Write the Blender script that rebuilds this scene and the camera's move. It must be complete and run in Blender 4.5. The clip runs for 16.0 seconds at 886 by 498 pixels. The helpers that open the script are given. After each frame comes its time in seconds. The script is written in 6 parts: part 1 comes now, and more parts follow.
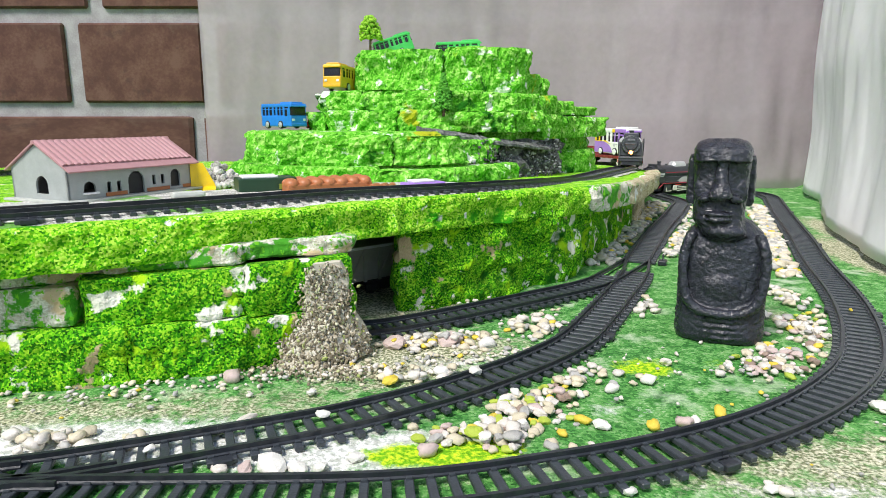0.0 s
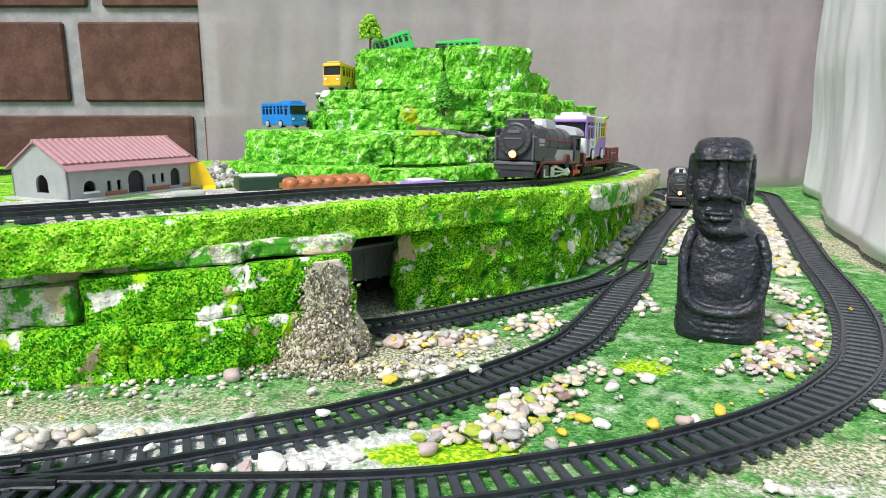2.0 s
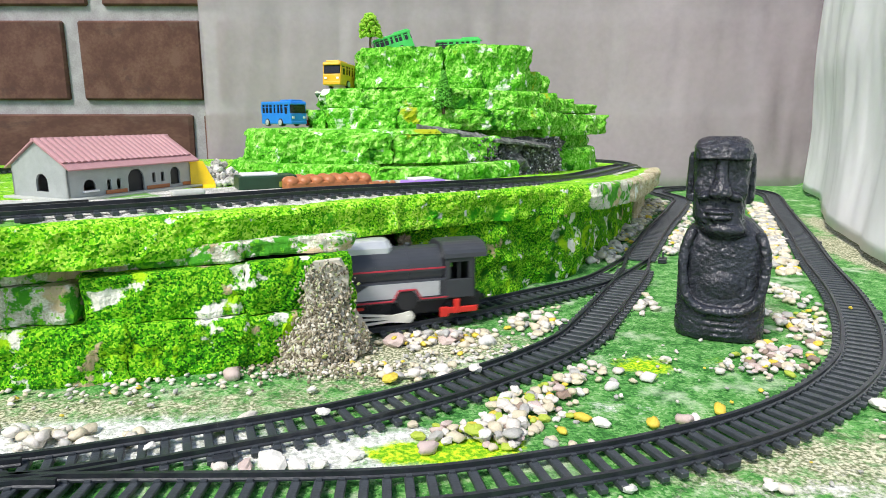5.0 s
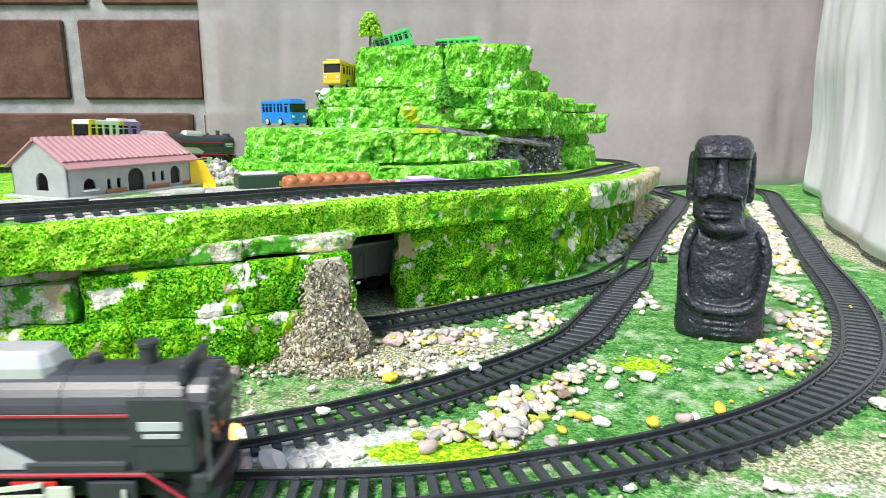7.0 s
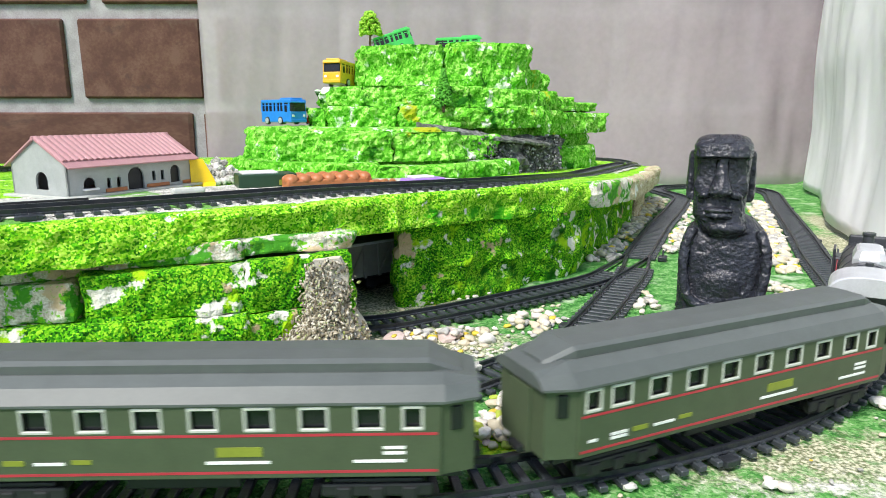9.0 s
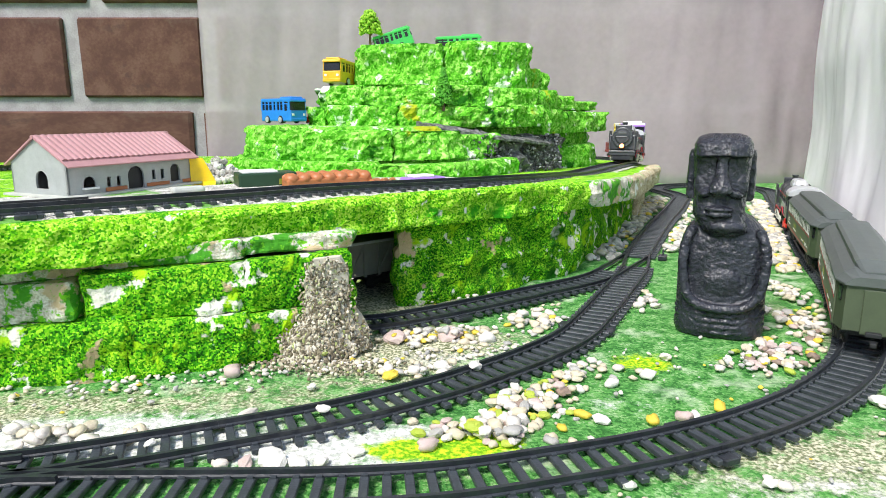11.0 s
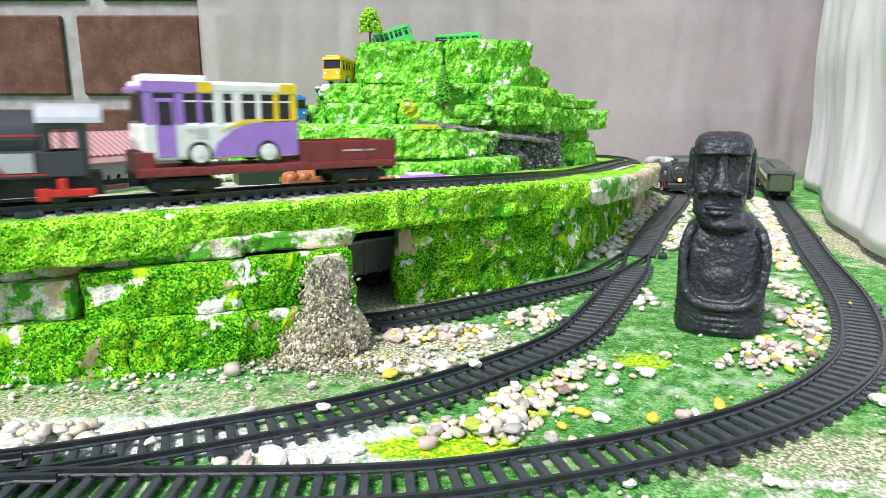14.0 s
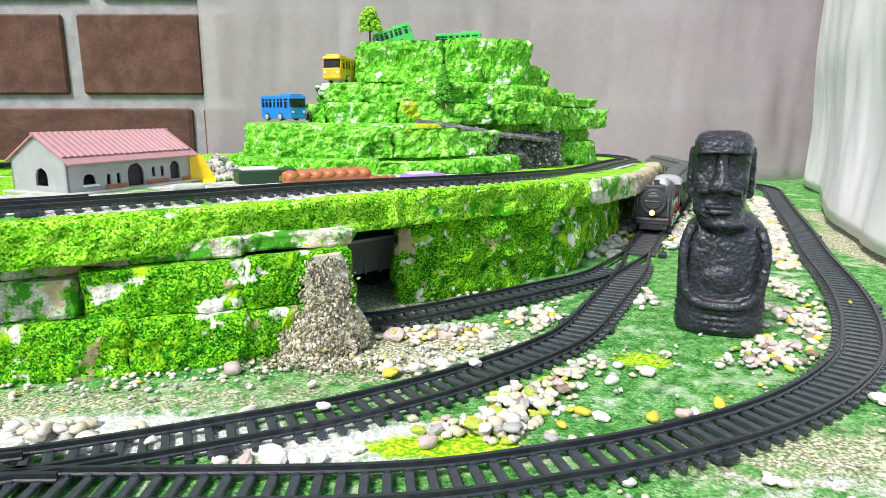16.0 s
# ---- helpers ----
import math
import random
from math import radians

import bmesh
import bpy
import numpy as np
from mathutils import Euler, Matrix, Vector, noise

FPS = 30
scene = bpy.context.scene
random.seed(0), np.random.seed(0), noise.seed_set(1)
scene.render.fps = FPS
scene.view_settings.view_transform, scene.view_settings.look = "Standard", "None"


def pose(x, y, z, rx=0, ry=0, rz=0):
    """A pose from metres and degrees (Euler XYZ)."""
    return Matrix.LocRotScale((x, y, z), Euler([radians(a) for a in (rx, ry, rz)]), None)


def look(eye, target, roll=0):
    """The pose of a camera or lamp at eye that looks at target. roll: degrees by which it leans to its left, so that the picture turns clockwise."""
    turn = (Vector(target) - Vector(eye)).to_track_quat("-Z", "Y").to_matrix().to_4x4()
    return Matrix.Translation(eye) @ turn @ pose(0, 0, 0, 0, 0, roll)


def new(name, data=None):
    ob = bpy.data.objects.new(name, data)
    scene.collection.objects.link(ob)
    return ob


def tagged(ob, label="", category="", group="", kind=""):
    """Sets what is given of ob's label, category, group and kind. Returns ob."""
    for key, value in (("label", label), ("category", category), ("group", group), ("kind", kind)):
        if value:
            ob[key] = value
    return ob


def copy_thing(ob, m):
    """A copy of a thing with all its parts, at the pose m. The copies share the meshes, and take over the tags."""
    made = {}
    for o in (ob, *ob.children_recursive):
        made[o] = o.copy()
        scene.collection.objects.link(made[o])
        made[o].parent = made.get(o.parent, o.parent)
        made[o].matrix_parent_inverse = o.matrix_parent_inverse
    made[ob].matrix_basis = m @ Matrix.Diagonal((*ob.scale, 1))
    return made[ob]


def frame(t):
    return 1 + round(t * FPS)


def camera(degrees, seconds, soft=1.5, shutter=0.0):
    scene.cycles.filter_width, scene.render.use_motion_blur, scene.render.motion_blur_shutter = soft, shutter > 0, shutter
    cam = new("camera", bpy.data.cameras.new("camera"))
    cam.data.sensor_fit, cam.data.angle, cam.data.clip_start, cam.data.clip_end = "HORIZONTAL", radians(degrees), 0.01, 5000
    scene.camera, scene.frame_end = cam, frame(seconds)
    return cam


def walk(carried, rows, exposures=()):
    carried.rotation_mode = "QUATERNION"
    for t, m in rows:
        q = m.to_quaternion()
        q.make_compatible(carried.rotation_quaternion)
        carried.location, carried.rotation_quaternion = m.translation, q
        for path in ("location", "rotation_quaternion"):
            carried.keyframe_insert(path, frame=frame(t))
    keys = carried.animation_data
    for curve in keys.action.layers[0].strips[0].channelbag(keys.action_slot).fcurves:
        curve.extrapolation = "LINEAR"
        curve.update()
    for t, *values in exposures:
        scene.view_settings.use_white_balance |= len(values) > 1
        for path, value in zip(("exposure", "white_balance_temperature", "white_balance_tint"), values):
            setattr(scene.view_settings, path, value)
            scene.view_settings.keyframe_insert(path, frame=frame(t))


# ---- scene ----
cam = camera(68.57, 16.0, soft=0.9, shutter=0.25)
EYE = (0.0, 0.0, 0.106)


def tilt(pixels):
    """Camera pose tilted down by the clip's slow sag."""
    a = 0.196 + pixels / 1150
    return look(EYE, (0.0, math.cos(a), 0.106 - math.sin(a)))


walk(cam, [(0.0, tilt(0)), (1.5, tilt(1.3)), (4.0, tilt(3.1)), (6.5, tilt(5.0)), (9.0, tilt(7.0)),
           (11.5, tilt(9.3)), (14.0, tilt(12.0)), (16.0, tilt(13.6))],
     exposures=[(0.0, 0.63), (4.2, 0.63), (6.3, 0.86), (16.0, 0.86)])

# ---------------------------------------------------------------- light
world = bpy.data.worlds.new("daylight")
scene.world = world
world.use_nodes = True
wn = world.node_tree
sky = wn.nodes.new("ShaderNodeTexSky")
sky.sky_type = "NISHITA"
sky.sun_disc = False
sky.sun_elevation, sky.sun_rotation = radians(52), radians(217.6)
wn.links.new(sky.outputs[0], wn.nodes["Background"].inputs[0])
wn.nodes["Background"].inputs[1].default_value = 0.12
sun = new("sun", bpy.data.lights.new("sun", "SUN"))
sun.data.energy, sun.data.angle, sun.data.color = 2.8, radians(16), (1.0, 0.96, 0.9)
sun.matrix_world = look((-1.0, -1.3, 2.1), (0, 0, 0))


# ---------------------------------------------------------------- materials
def mat(name, stops, scale=200.0, rough=0.6, metal=0.0, bump=0.0, bump_scale=900.0, fine=0.35, sheen=0.0, coat=0.0):
    """A node material: a colour ramp over two scales of noise, with fine relief."""
    m = bpy.data.materials.new(name)
    m.use_nodes = True
    t = m.node_tree
    b = t.nodes["Principled BSDF"]
    co = t.nodes.new("ShaderNodeTexCoord")
    n1, n2 = t.nodes.new("ShaderNodeTexNoise"), t.nodes.new("ShaderNodeTexNoise")
    n1.inputs["Scale"].default_value, n1.inputs["Detail"].default_value = scale, 6
    n2.inputs["Scale"].default_value, n2.inputs["Detail"].default_value = scale * 9, 4
    for n in (n1, n2):
        t.links.new(co.outputs["Object"], n.inputs["Vector"])
    mix = t.nodes.new("ShaderNodeMix")
    mix.inputs[0].default_value = fine
    t.links.new(n1.outputs["Fac"], mix.inputs[2])
    t.links.new(n2.outputs["Fac"], mix.inputs[3])
    ramp = t.nodes.new("ShaderNodeValToRGB")
    while len(ramp.color_ramp.elements) < len(stops):
        ramp.color_ramp.elements.new(0.5)
    for e, (p, c) in zip(ramp.color_ramp.elements, stops):
        e.position, e.color = p, (*c, 1)
    t.links.new(mix.outputs[0], ramp.inputs[0])
    t.links.new(ramp.outputs[0], b.inputs["Base Color"])
    b.inputs["Roughness"].default_value, b.inputs["Metallic"].default_value = rough, metal
    b.inputs["Coat Weight"].default_value = coat
    if bump:
        n3, bp = t.nodes.new("ShaderNodeTexNoise"), t.nodes.new("ShaderNodeBump")
        n3.inputs["Scale"].default_value, n3.inputs["Detail"].default_value = bump_scale, 5
        t.links.new(co.outputs["Object"], n3.inputs["Vector"])
        t.links.new(n3.outputs["Fac"], bp.inputs["Height"])
        bp.inputs["Strength"].default_value, bp.inputs["Distance"].default_value = bump, 0.0012
        t.links.new(bp.outputs["Normal"], b.inputs["Normal"])
    return m


def shade(c, k):
    return tuple(min(1.0, v * k) for v in c)


def plain(name, c, rough=0.45, metal=0.0, bump=0.05, scale=150.0, coat=0.0):
    """A nearly plain moulded or painted surface with slight mottling."""
    return mat(name, [(0.3, shade(c, 0.85)), (0.7, shade(c, 1.1))], scale, rough, metal, bump, 1500.0, coat=coat)


def layered(name, base, patches, bump=0.6, bump_scale=700.0, rough=0.9, scale=120.0, fine=0.64):
    """Rough flocked surface: a base ramp with patches (colour, noise scale, threshold, softness, offset) laid over it."""
    m = mat(name, base, scale, rough, 0.0, bump, bump_scale, fine=fine)
    t = m.node_tree
    b = t.nodes["Principled BSDF"]
    co = t.nodes["Texture Coordinate"]
    last = b.inputs["Base Color"].links[0].from_socket
    for colour, sc, lo, soft, off in patches:
        mp, n = t.nodes.new("ShaderNodeMapping"), t.nodes.new("ShaderNodeTexNoise")
        mp.inputs["Location"].default_value = (off, off * 0.7, off * 1.3)
        n.inputs["Scale"].default_value, n.inputs["Detail"].default_value = sc, 7
        n.inputs["Roughness"].default_value = 0.62
        t.links.new(co.outputs["Object"], mp.inputs[0])
        t.links.new(mp.outputs[0], n.inputs["Vector"])
        r = t.nodes.new("ShaderNodeMapRange")
        r.inputs["From Min"].default_value, r.inputs["From Max"].default_value = lo, lo + soft
        t.links.new(n.outputs["Fac"], r.inputs["Value"])
        mx = t.nodes.new("ShaderNodeMix")
        mx.data_type = "RGBA"
        t.links.new(r.outputs[0], mx.inputs[0])
        t.links.new(last, mx.inputs[6])
        mx.inputs[7].default_value = (*colour, 1)
        last = mx.outputs[2]
    t.links.new(last, b.inputs["Base Color"])
    return m


LIME, GREEN, DEEP = (0.15, 0.48, 0.008), (0.05, 0.28, 0.008), (0.008, 0.070, 0.004)
WHITE, SAND = (0.80, 0.80, 0.76), (0.52, 0.40, 0.24)


def flock(name, stops, cell, patches, mixed=0.5, **k):
    """Dyed flock glued on foam: single flakes, each of its own tint, over broad patches."""
    m = layered(name, stops, patches, fine=mixed, **k)
    t = m.node_tree
    v = t.nodes.new("ShaderNodeTexVoronoi")
    v.inputs["Scale"].default_value = cell
    t.links.new(t.nodes["Texture Coordinate"].outputs["Object"], v.inputs["Vector"])
    sep = t.nodes.new("ShaderNodeSeparateColor")
    t.links.new(v.outputs["Color"], sep.inputs[0])
    t.links.new(sep.outputs[0], t.nodes["Mix"].inputs[3])
    t.nodes["Principled BSDF"].inputs["Specular IOR Level"].default_value = 0.12
    return m


M_MOSS = flock("flocked_moss", [(0.26, (0.008, 0.075, 0.003)), (0.42, (0.035, 0.25, 0.005)), (0.56, (0.11, 0.44, 0.006)), (0.74, (0.34, 0.66, 0.03))], 1250.0,
               [(SAND, 26.0, 0.59, 0.02, 3.0), ((0.80, 0.79, 0.68), 62.0, 0.592, 0.03, 0.0), ((0.36, 0.66, 0.012), 70.0, 0.58, 0.06, 15.0), ((0.010, 0.10, 0.004), 34.0, 0.57, 0.10, 6.0)], bump=0.9, scale=70.0)
M_MOSS_PALE = flock("flocked_moss_pale", [(0.22, (0.02, 0.17, 0.004)), (0.38, (0.09, 0.42, 0.006)), (0.52, (0.25, 0.62, 0.012)), (0.75, (0.52, 0.80, 0.10))], 1150.0,
                    [(WHITE, 95.0, 0.625, 0.03, 5.0), ((0.03, 0.27, 0.006), 36.0, 0.57, 0.06, 12.0)], bump=0.9, scale=70.0)
M_HILL = flock("flocked_hill", [(0.20, (0.035, 0.19, 0.010)), (0.40, (0.085, 0.38, 0.016)), (0.56, (0.19, 0.55, 0.05)), (0.76, (0.46, 0.72, 0.20))], 560.0,
               [((0.78, 0.82, 0.72), 62.0, 0.60, 0.05, 1.0), ((0.40, 0.44, 0.02), 26.0, 0.61, 0.05, 7.0), ((0.014, 0.12, 0.006), 42.0, 0.60, 0.06, 4.0)], mixed=0.36, bump=0.9, bump_scale=380.0, scale=90.0)
M_BARE = layered("bare_plaster", [(0.4, (0.45, 0.42, 0.32)), (0.6, (0.78, 0.76, 0.68))],
                 [(SAND, 40.0, 0.52, 0.05, 6.0), (GREEN, 50.0, 0.50, 0.03, 2.0), (LIME, 300.0, 0.56, 0.03, 2.0)], bump=0.6)
M_SAND = layered("sandy_plaster", [(0.4, (0.3, 0.24, 0.13)), (0.5, (0.5, 0.42, 0.27)), (0.62, (0.72, 0.66, 0.5))],
                 [((0.16, 0.36, 0.08), 40.0, 0.58, 0.06, 2.0), (WHITE, 50.0, 0.6, 0.04, 8.0)], bump=0.6)


def ground_material():
    """Flock, sand and pale powder, spread by the painted cover of the ground sheet."""
    m = layered("flocked_ground", [(0.36, (0.035, 0.15, 0.03)), (0.47, (0.075, 0.27, 0.055)), (0.58, (0.15, 0.37, 0.10)), (0.75, (0.38, 0.52, 0.28))],
                [((0.50, 0.58, 0.42), 30.0, 0.55, 0.14, 0.0)], bump=0.9, bump_scale=900.0)
    t = m.node_tree
    b = t.nodes["Principled BSDF"]
    co = t.nodes["Texture Coordinate"]
    last = b.inputs["Base Color"].links[0].from_socket
    b.inputs["Specular IOR Level"].default_value = 0.15
    flakes, tone = t.nodes.new("ShaderNodeTexVoronoi"), t.nodes.new("ShaderNodeSeparateColor")
    flakes.inputs["Scale"].default_value = 900.0
    t.links.new(co.outputs["Object"], flakes.inputs["Vector"])
    t.links.new(flakes.outputs["Color"], tone.inputs[0])
    t.links.new(tone.outputs[0], t.nodes["Mix"].inputs[3])
    t.nodes["Mix"].inputs[0].default_value = 0.26
    at = t.nodes.new("ShaderNodeVertexColor")
    at.layer_name = "cover"
    sep = t.nodes.new("ShaderNodeSeparateColor")
    t.links.new(at.outputs[0], sep.inputs[0])
    for k, (lo, hi, sc) in enumerate((((0.16, 0.18, 0.09), (0.66, 0.64, 0.46), 700.0), ((0.5, 0.52, 0.46), (0.86, 0.86, 0.82), 500.0), ((0.16, 0.42, 0.01), (0.60, 0.78, 0.03), 600.0))):
        n, r = t.nodes.new("ShaderNodeTexNoise"), t.nodes.new("ShaderNodeValToRGB")
        n.inputs["Scale"].default_value, n.inputs["Detail"].default_value = sc, 4
        t.links.new(co.outputs["Object"], n.inputs["Vector"])
        r.color_ramp.elements[0].position, r.color_ramp.elements[0].color = 0.42, (*lo, 1)
        r.color_ramp.elements[1].position, r.color_ramp.elements[1].color = 0.60, (*hi, 1)
        t.links.new(n.outputs["Fac"], r.inputs[0])
        # ragged edge: the cover plus grain, then a steep step
        n2, ma, mr = t.nodes.new("ShaderNodeTexNoise"), t.nodes.new("ShaderNodeMath"), t.nodes.new("ShaderNodeMapRange")
        n2.inputs["Scale"].default_value, n2.inputs["Detail"].default_value = 130.0, 8
        n2.inputs["Roughness"].default_value = 0.75
        t.links.new(co.outputs["Object"], n2.inputs["Vector"])
        t.links.new(sep.outputs[k], ma.inputs[0])
        t.links.new(n2.outputs["Fac"], ma.inputs[1])
        t.links.new(ma.outputs[0], mr.inputs["Value"])
        mr.inputs["From Min"].default_value, mr.inputs["From Max"].default_value = 0.92, 1.10
        mx = t.nodes.new("ShaderNodeMix")
        mx.data_type = "RGBA"
        t.links.new(mr.outputs[0], mx.inputs[0])
        t.links.new(last, mx.inputs[6])
        t.links.new(r.outputs[0], mx.inputs[7])
        last = mx.outputs[2]
    t.links.new(last, b.inputs["Base Color"])
    return m


M_GROUND = ground_material()
M_WHITEWASH = layered("whitewash", [(0.42, (0.55, 0.55, 0.5)), (0.55, (0.78, 0.78, 0.74))], [(SAND, 60.0, 0.56, 0.05, 3.0), (GREEN, 70.0, 0.56, 0.04, 1.0)], bump=0.8)
M_BALLAST = layered("pale_ballast", [(0.40, (0.20, 0.20, 0.17)), (0.5, (0.48, 0.47, 0.42)), (0.6, (0.76, 0.75, 0.70))], [((0.12, 0.32, 0.05), 40.0, 0.56, 0.06, 3.0)], bump=0.8)
M_GRAVEL = mat("gravel", [(0.3, (0.16, 0.14, 0.1)), (0.5, (0.42, 0.36, 0.26)), (0.7, (0.66, 0.6, 0.48))], 300.0, 0.85, bump=0.3)
gt = M_GRAVEL.node_tree
gg, gr = gt.nodes.new("ShaderNodeNewGeometry"), gt.nodes.new("ShaderNodeValToRGB")
for pos, col in ((0.35, (0.22, 0.19, 0.12, 1)), (0.6, (0.40, 0.35, 0.25, 1)), (0.85, (0.66, 0.62, 0.52, 1))):
    gr.color_ramp.elements.new(pos).color = col
gr.color_ramp.elements[0].color, gr.color_ramp.elements[-1].color = (0.12, 0.10, 0.07, 1), (0.36, 0.42, 0.12, 1)
gt.links.new(gg.outputs["Random Per Island"], gr.inputs[0])
gt.links.new(gr.outputs[0], gt.nodes["Principled BSDF"].inputs["Base Color"])
M_GRAVEL_DARK = M_GRAVEL.copy()
M_GRAVEL_DARK.name = "dark_gravel"
for el, col in zip(next(n for n in M_GRAVEL_DARK.node_tree.nodes if n.type == "VALTORGB" and len(n.color_ramp.elements) == 5).color_ramp.elements, (0.03, 0.07, 0.13, 0.24, 0.55)):
    el.color = (col, col, col * 1.03, 1)
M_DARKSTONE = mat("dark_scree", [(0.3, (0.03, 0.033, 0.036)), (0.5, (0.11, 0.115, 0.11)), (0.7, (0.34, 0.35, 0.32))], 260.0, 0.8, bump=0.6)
M_TRACK = mat("track_plastic", [(0.3, (0.012, 0.014, 0.018)), (0.7, (0.035, 0.04, 0.048))], 120.0, 0.38, bump=0.12)
M_SLEEPER = mat("sleeper_plastic", [(0.3, (0.022, 0.027, 0.032)), (0.7, (0.06, 0.07, 0.08))], 150.0, 0.42, bump=0.15)
M_MOAI = mat("black_glazed_stone", [(0.3, (0.010, 0.011, 0.015)), (0.7, (0.030, 0.033, 0.045))], 90.0, 0.20, bump=0.9, bump_scale=520.0)
M_BRICK = layered("painted_brick", [(0.42, (0.085, 0.036, 0.026)), (0.52, (0.115, 0.052, 0.037)), (0.62, (0.145, 0.075, 0.054))],
                  [((0.07, 0.035, 0.028), 30.0, 0.60, 0.12, 2.0), ((0.15, 0.095, 0.075), 11.0, 0.56, 0.14, 5.0)], bump=0.4, bump_scale=160.0, scale=26.0, fine=0.3)
M_MORTAR = mat("mortar", [(0.42, (0.30, 0.28, 0.29)), (0.6, (0.40, 0.38, 0.395))], 40.0, 0.9, bump=0.5, bump_scale=200.0)


# ---------------------------------------------------------------- mesh helpers
def part(name, bm, material, parent=None, label="", smooth=False):
    """Links a bmesh as one mesh object under a thing or part."""
    me = bpy.data.meshes.new(name)
    bmesh.ops.recalc_face_normals(bm, faces=bm.faces[:])
    bm.to_mesh(me)
    bm.free()
    me.materials.append(material)
    if smooth:
        me.shade_smooth()
    ob = new(name, me)
    ob.parent = parent
    if label:
        tagged(ob, label)
    return ob


def shared(name, me, parent, m):
    ob = new(name, me)
    ob.parent = parent
    ob.matrix_basis = m
    return ob


def thing(name, label, category, group="", m=None, kind=""):
    ob = new(name)
    ob.empty_display_size = 0.01
    tagged(ob, label, category, group, kind)
    if m is not None:
        ob.matrix_basis = m
    return ob


def add(bm, other):
    me = bpy.data.meshes.new("tmp")
    other.to_mesh(me)
    other.free()
    bm.from_mesh(me)
    bpy.data.meshes.remove(me)
    return bm


def box(x0, x1, y0, y1, z0, z1, bevel=0.0, bm=None, seg=2):
    b = bmesh.new()
    bmesh.ops.create_cube(b, size=1, matrix=Matrix.LocRotScale(((x0 + x1) / 2, (y0 + y1) / 2, (z0 + z1) / 2), None, (x1 - x0, y1 - y0, z1 - z0)))
    if bevel:
        bmesh.ops.bevel(b, geom=b.edges[:], offset=bevel, segments=seg, affect="EDGES", profile=0.5)
    return add(bm, b) if bm is not None else b


def cyl(p0, p1, r0, r1=None, n=20, bm=None, bevel=0.0):
    """A round bar or cone from p0 to p1."""
    b = bmesh.new()
    p0, p1 = Vector(p0), Vector(p1)
    d = p1 - p0
    bmesh.ops.create_cone(b, cap_ends=True, segments=n, radius1=r0, radius2=r0 if r1 is None else r1, depth=d.length,
                          matrix=Matrix.Translation((p0 + p1) / 2) @ d.to_track_quat("Z", "Y").to_matrix().to_4x4())
    if bevel:
        rim = [e for e in b.edges if any(len(f.verts) > 4 for f in e.link_faces)]
        bmesh.ops.bevel(b, geom=rim, offset=bevel, segments=2, affect="EDGES", profile=0.5)
    return add(bm, b) if bm is not None else b


def loft(sections, bm=None, close=True):
    """Skin over rings with equal counts of points; ends capped."""
    b = bmesh.new()
    rings = [[b.verts.new(p) for p in s] for s in sections]
    n = len(rings[0])
    for a, c in zip(rings, rings[1:]):
        for i in range(n):
            b.faces.new((a[i], a[(i + 1) % n], c[(i + 1) % n], c[i]))
    if close:
        b.faces.new(rings[0][::-1])
        b.faces.new(rings[-1])
    return add(bm, b) if bm is not None else b


def spline(points, step):
    """Evenly spaced points along a Catmull-Rom curve."""
    p = [Vector(q) for q in points]
    p = [2 * p[0] - p[1]] + p + [2 * p[-1] - p[-2]]
    fine = []
    for a, b, c, d in zip(p, p[1:], p[2:], p[3:]):
        for k in range(24):
            u = k / 24
            fine.append(0.5 * (2 * b + (c - a) * u + (2 * a - 5 * b + 4 * c - d) * u * u + (3 * b - a - 3 * c + d) * u ** 3))
    fine.append(p[-2])
    run = [0.0]
    for a, b in zip(fine, fine[1:]):
        run.append(run[-1] + (b - a).length)
    count = max(2, round(run[-1] / step))
    xyz = np.array(fine)
    at = np.linspace(0, run[-1], count + 1)
    return [Vector(q) for q in np.stack([np.interp(at, run, xyz[:, k]) for k in range(3)], 1)], run[-1]


def side_of(pts, i):
    d = (pts[min(i + 1, len(pts) - 1)] - pts[max(i - 1, 0)]).normalized()
    return d, Vector((-d.y, d.x, 0)).normalized()


def closed(points, step):
    """Evenly spaced points round a closed Catmull-Rom outline in the plan."""
    pts = [(x, y, 0) for x, y in points]
    n = len(pts)
    ring, _ = spline(pts[-2:] + pts + pts[:3], step)
    a, b = Vector(pts[0]), Vector(pts[0])
    i0 = min(range(len(ring) // 3), key=lambda i: (ring[i] - a).length)
    i1 = min(range(len(ring) * 2 // 3, len(ring)), key=lambda i: (ring[i] - b).length)
    return ring[i0:i1]


def floor_z(y):
    """Height of the raised platform, which sinks a little towards the back."""
    u = min(1.0, max(0.0, (y - 0.33) / 0.30))
    v = min(1.0, max(0.0, (y - 0.68) / 0.22))
    return 0.0655 - 0.0135 * u * u * (3 - 2 * u) - 0.012 * v * v * (3 - 2 * v)


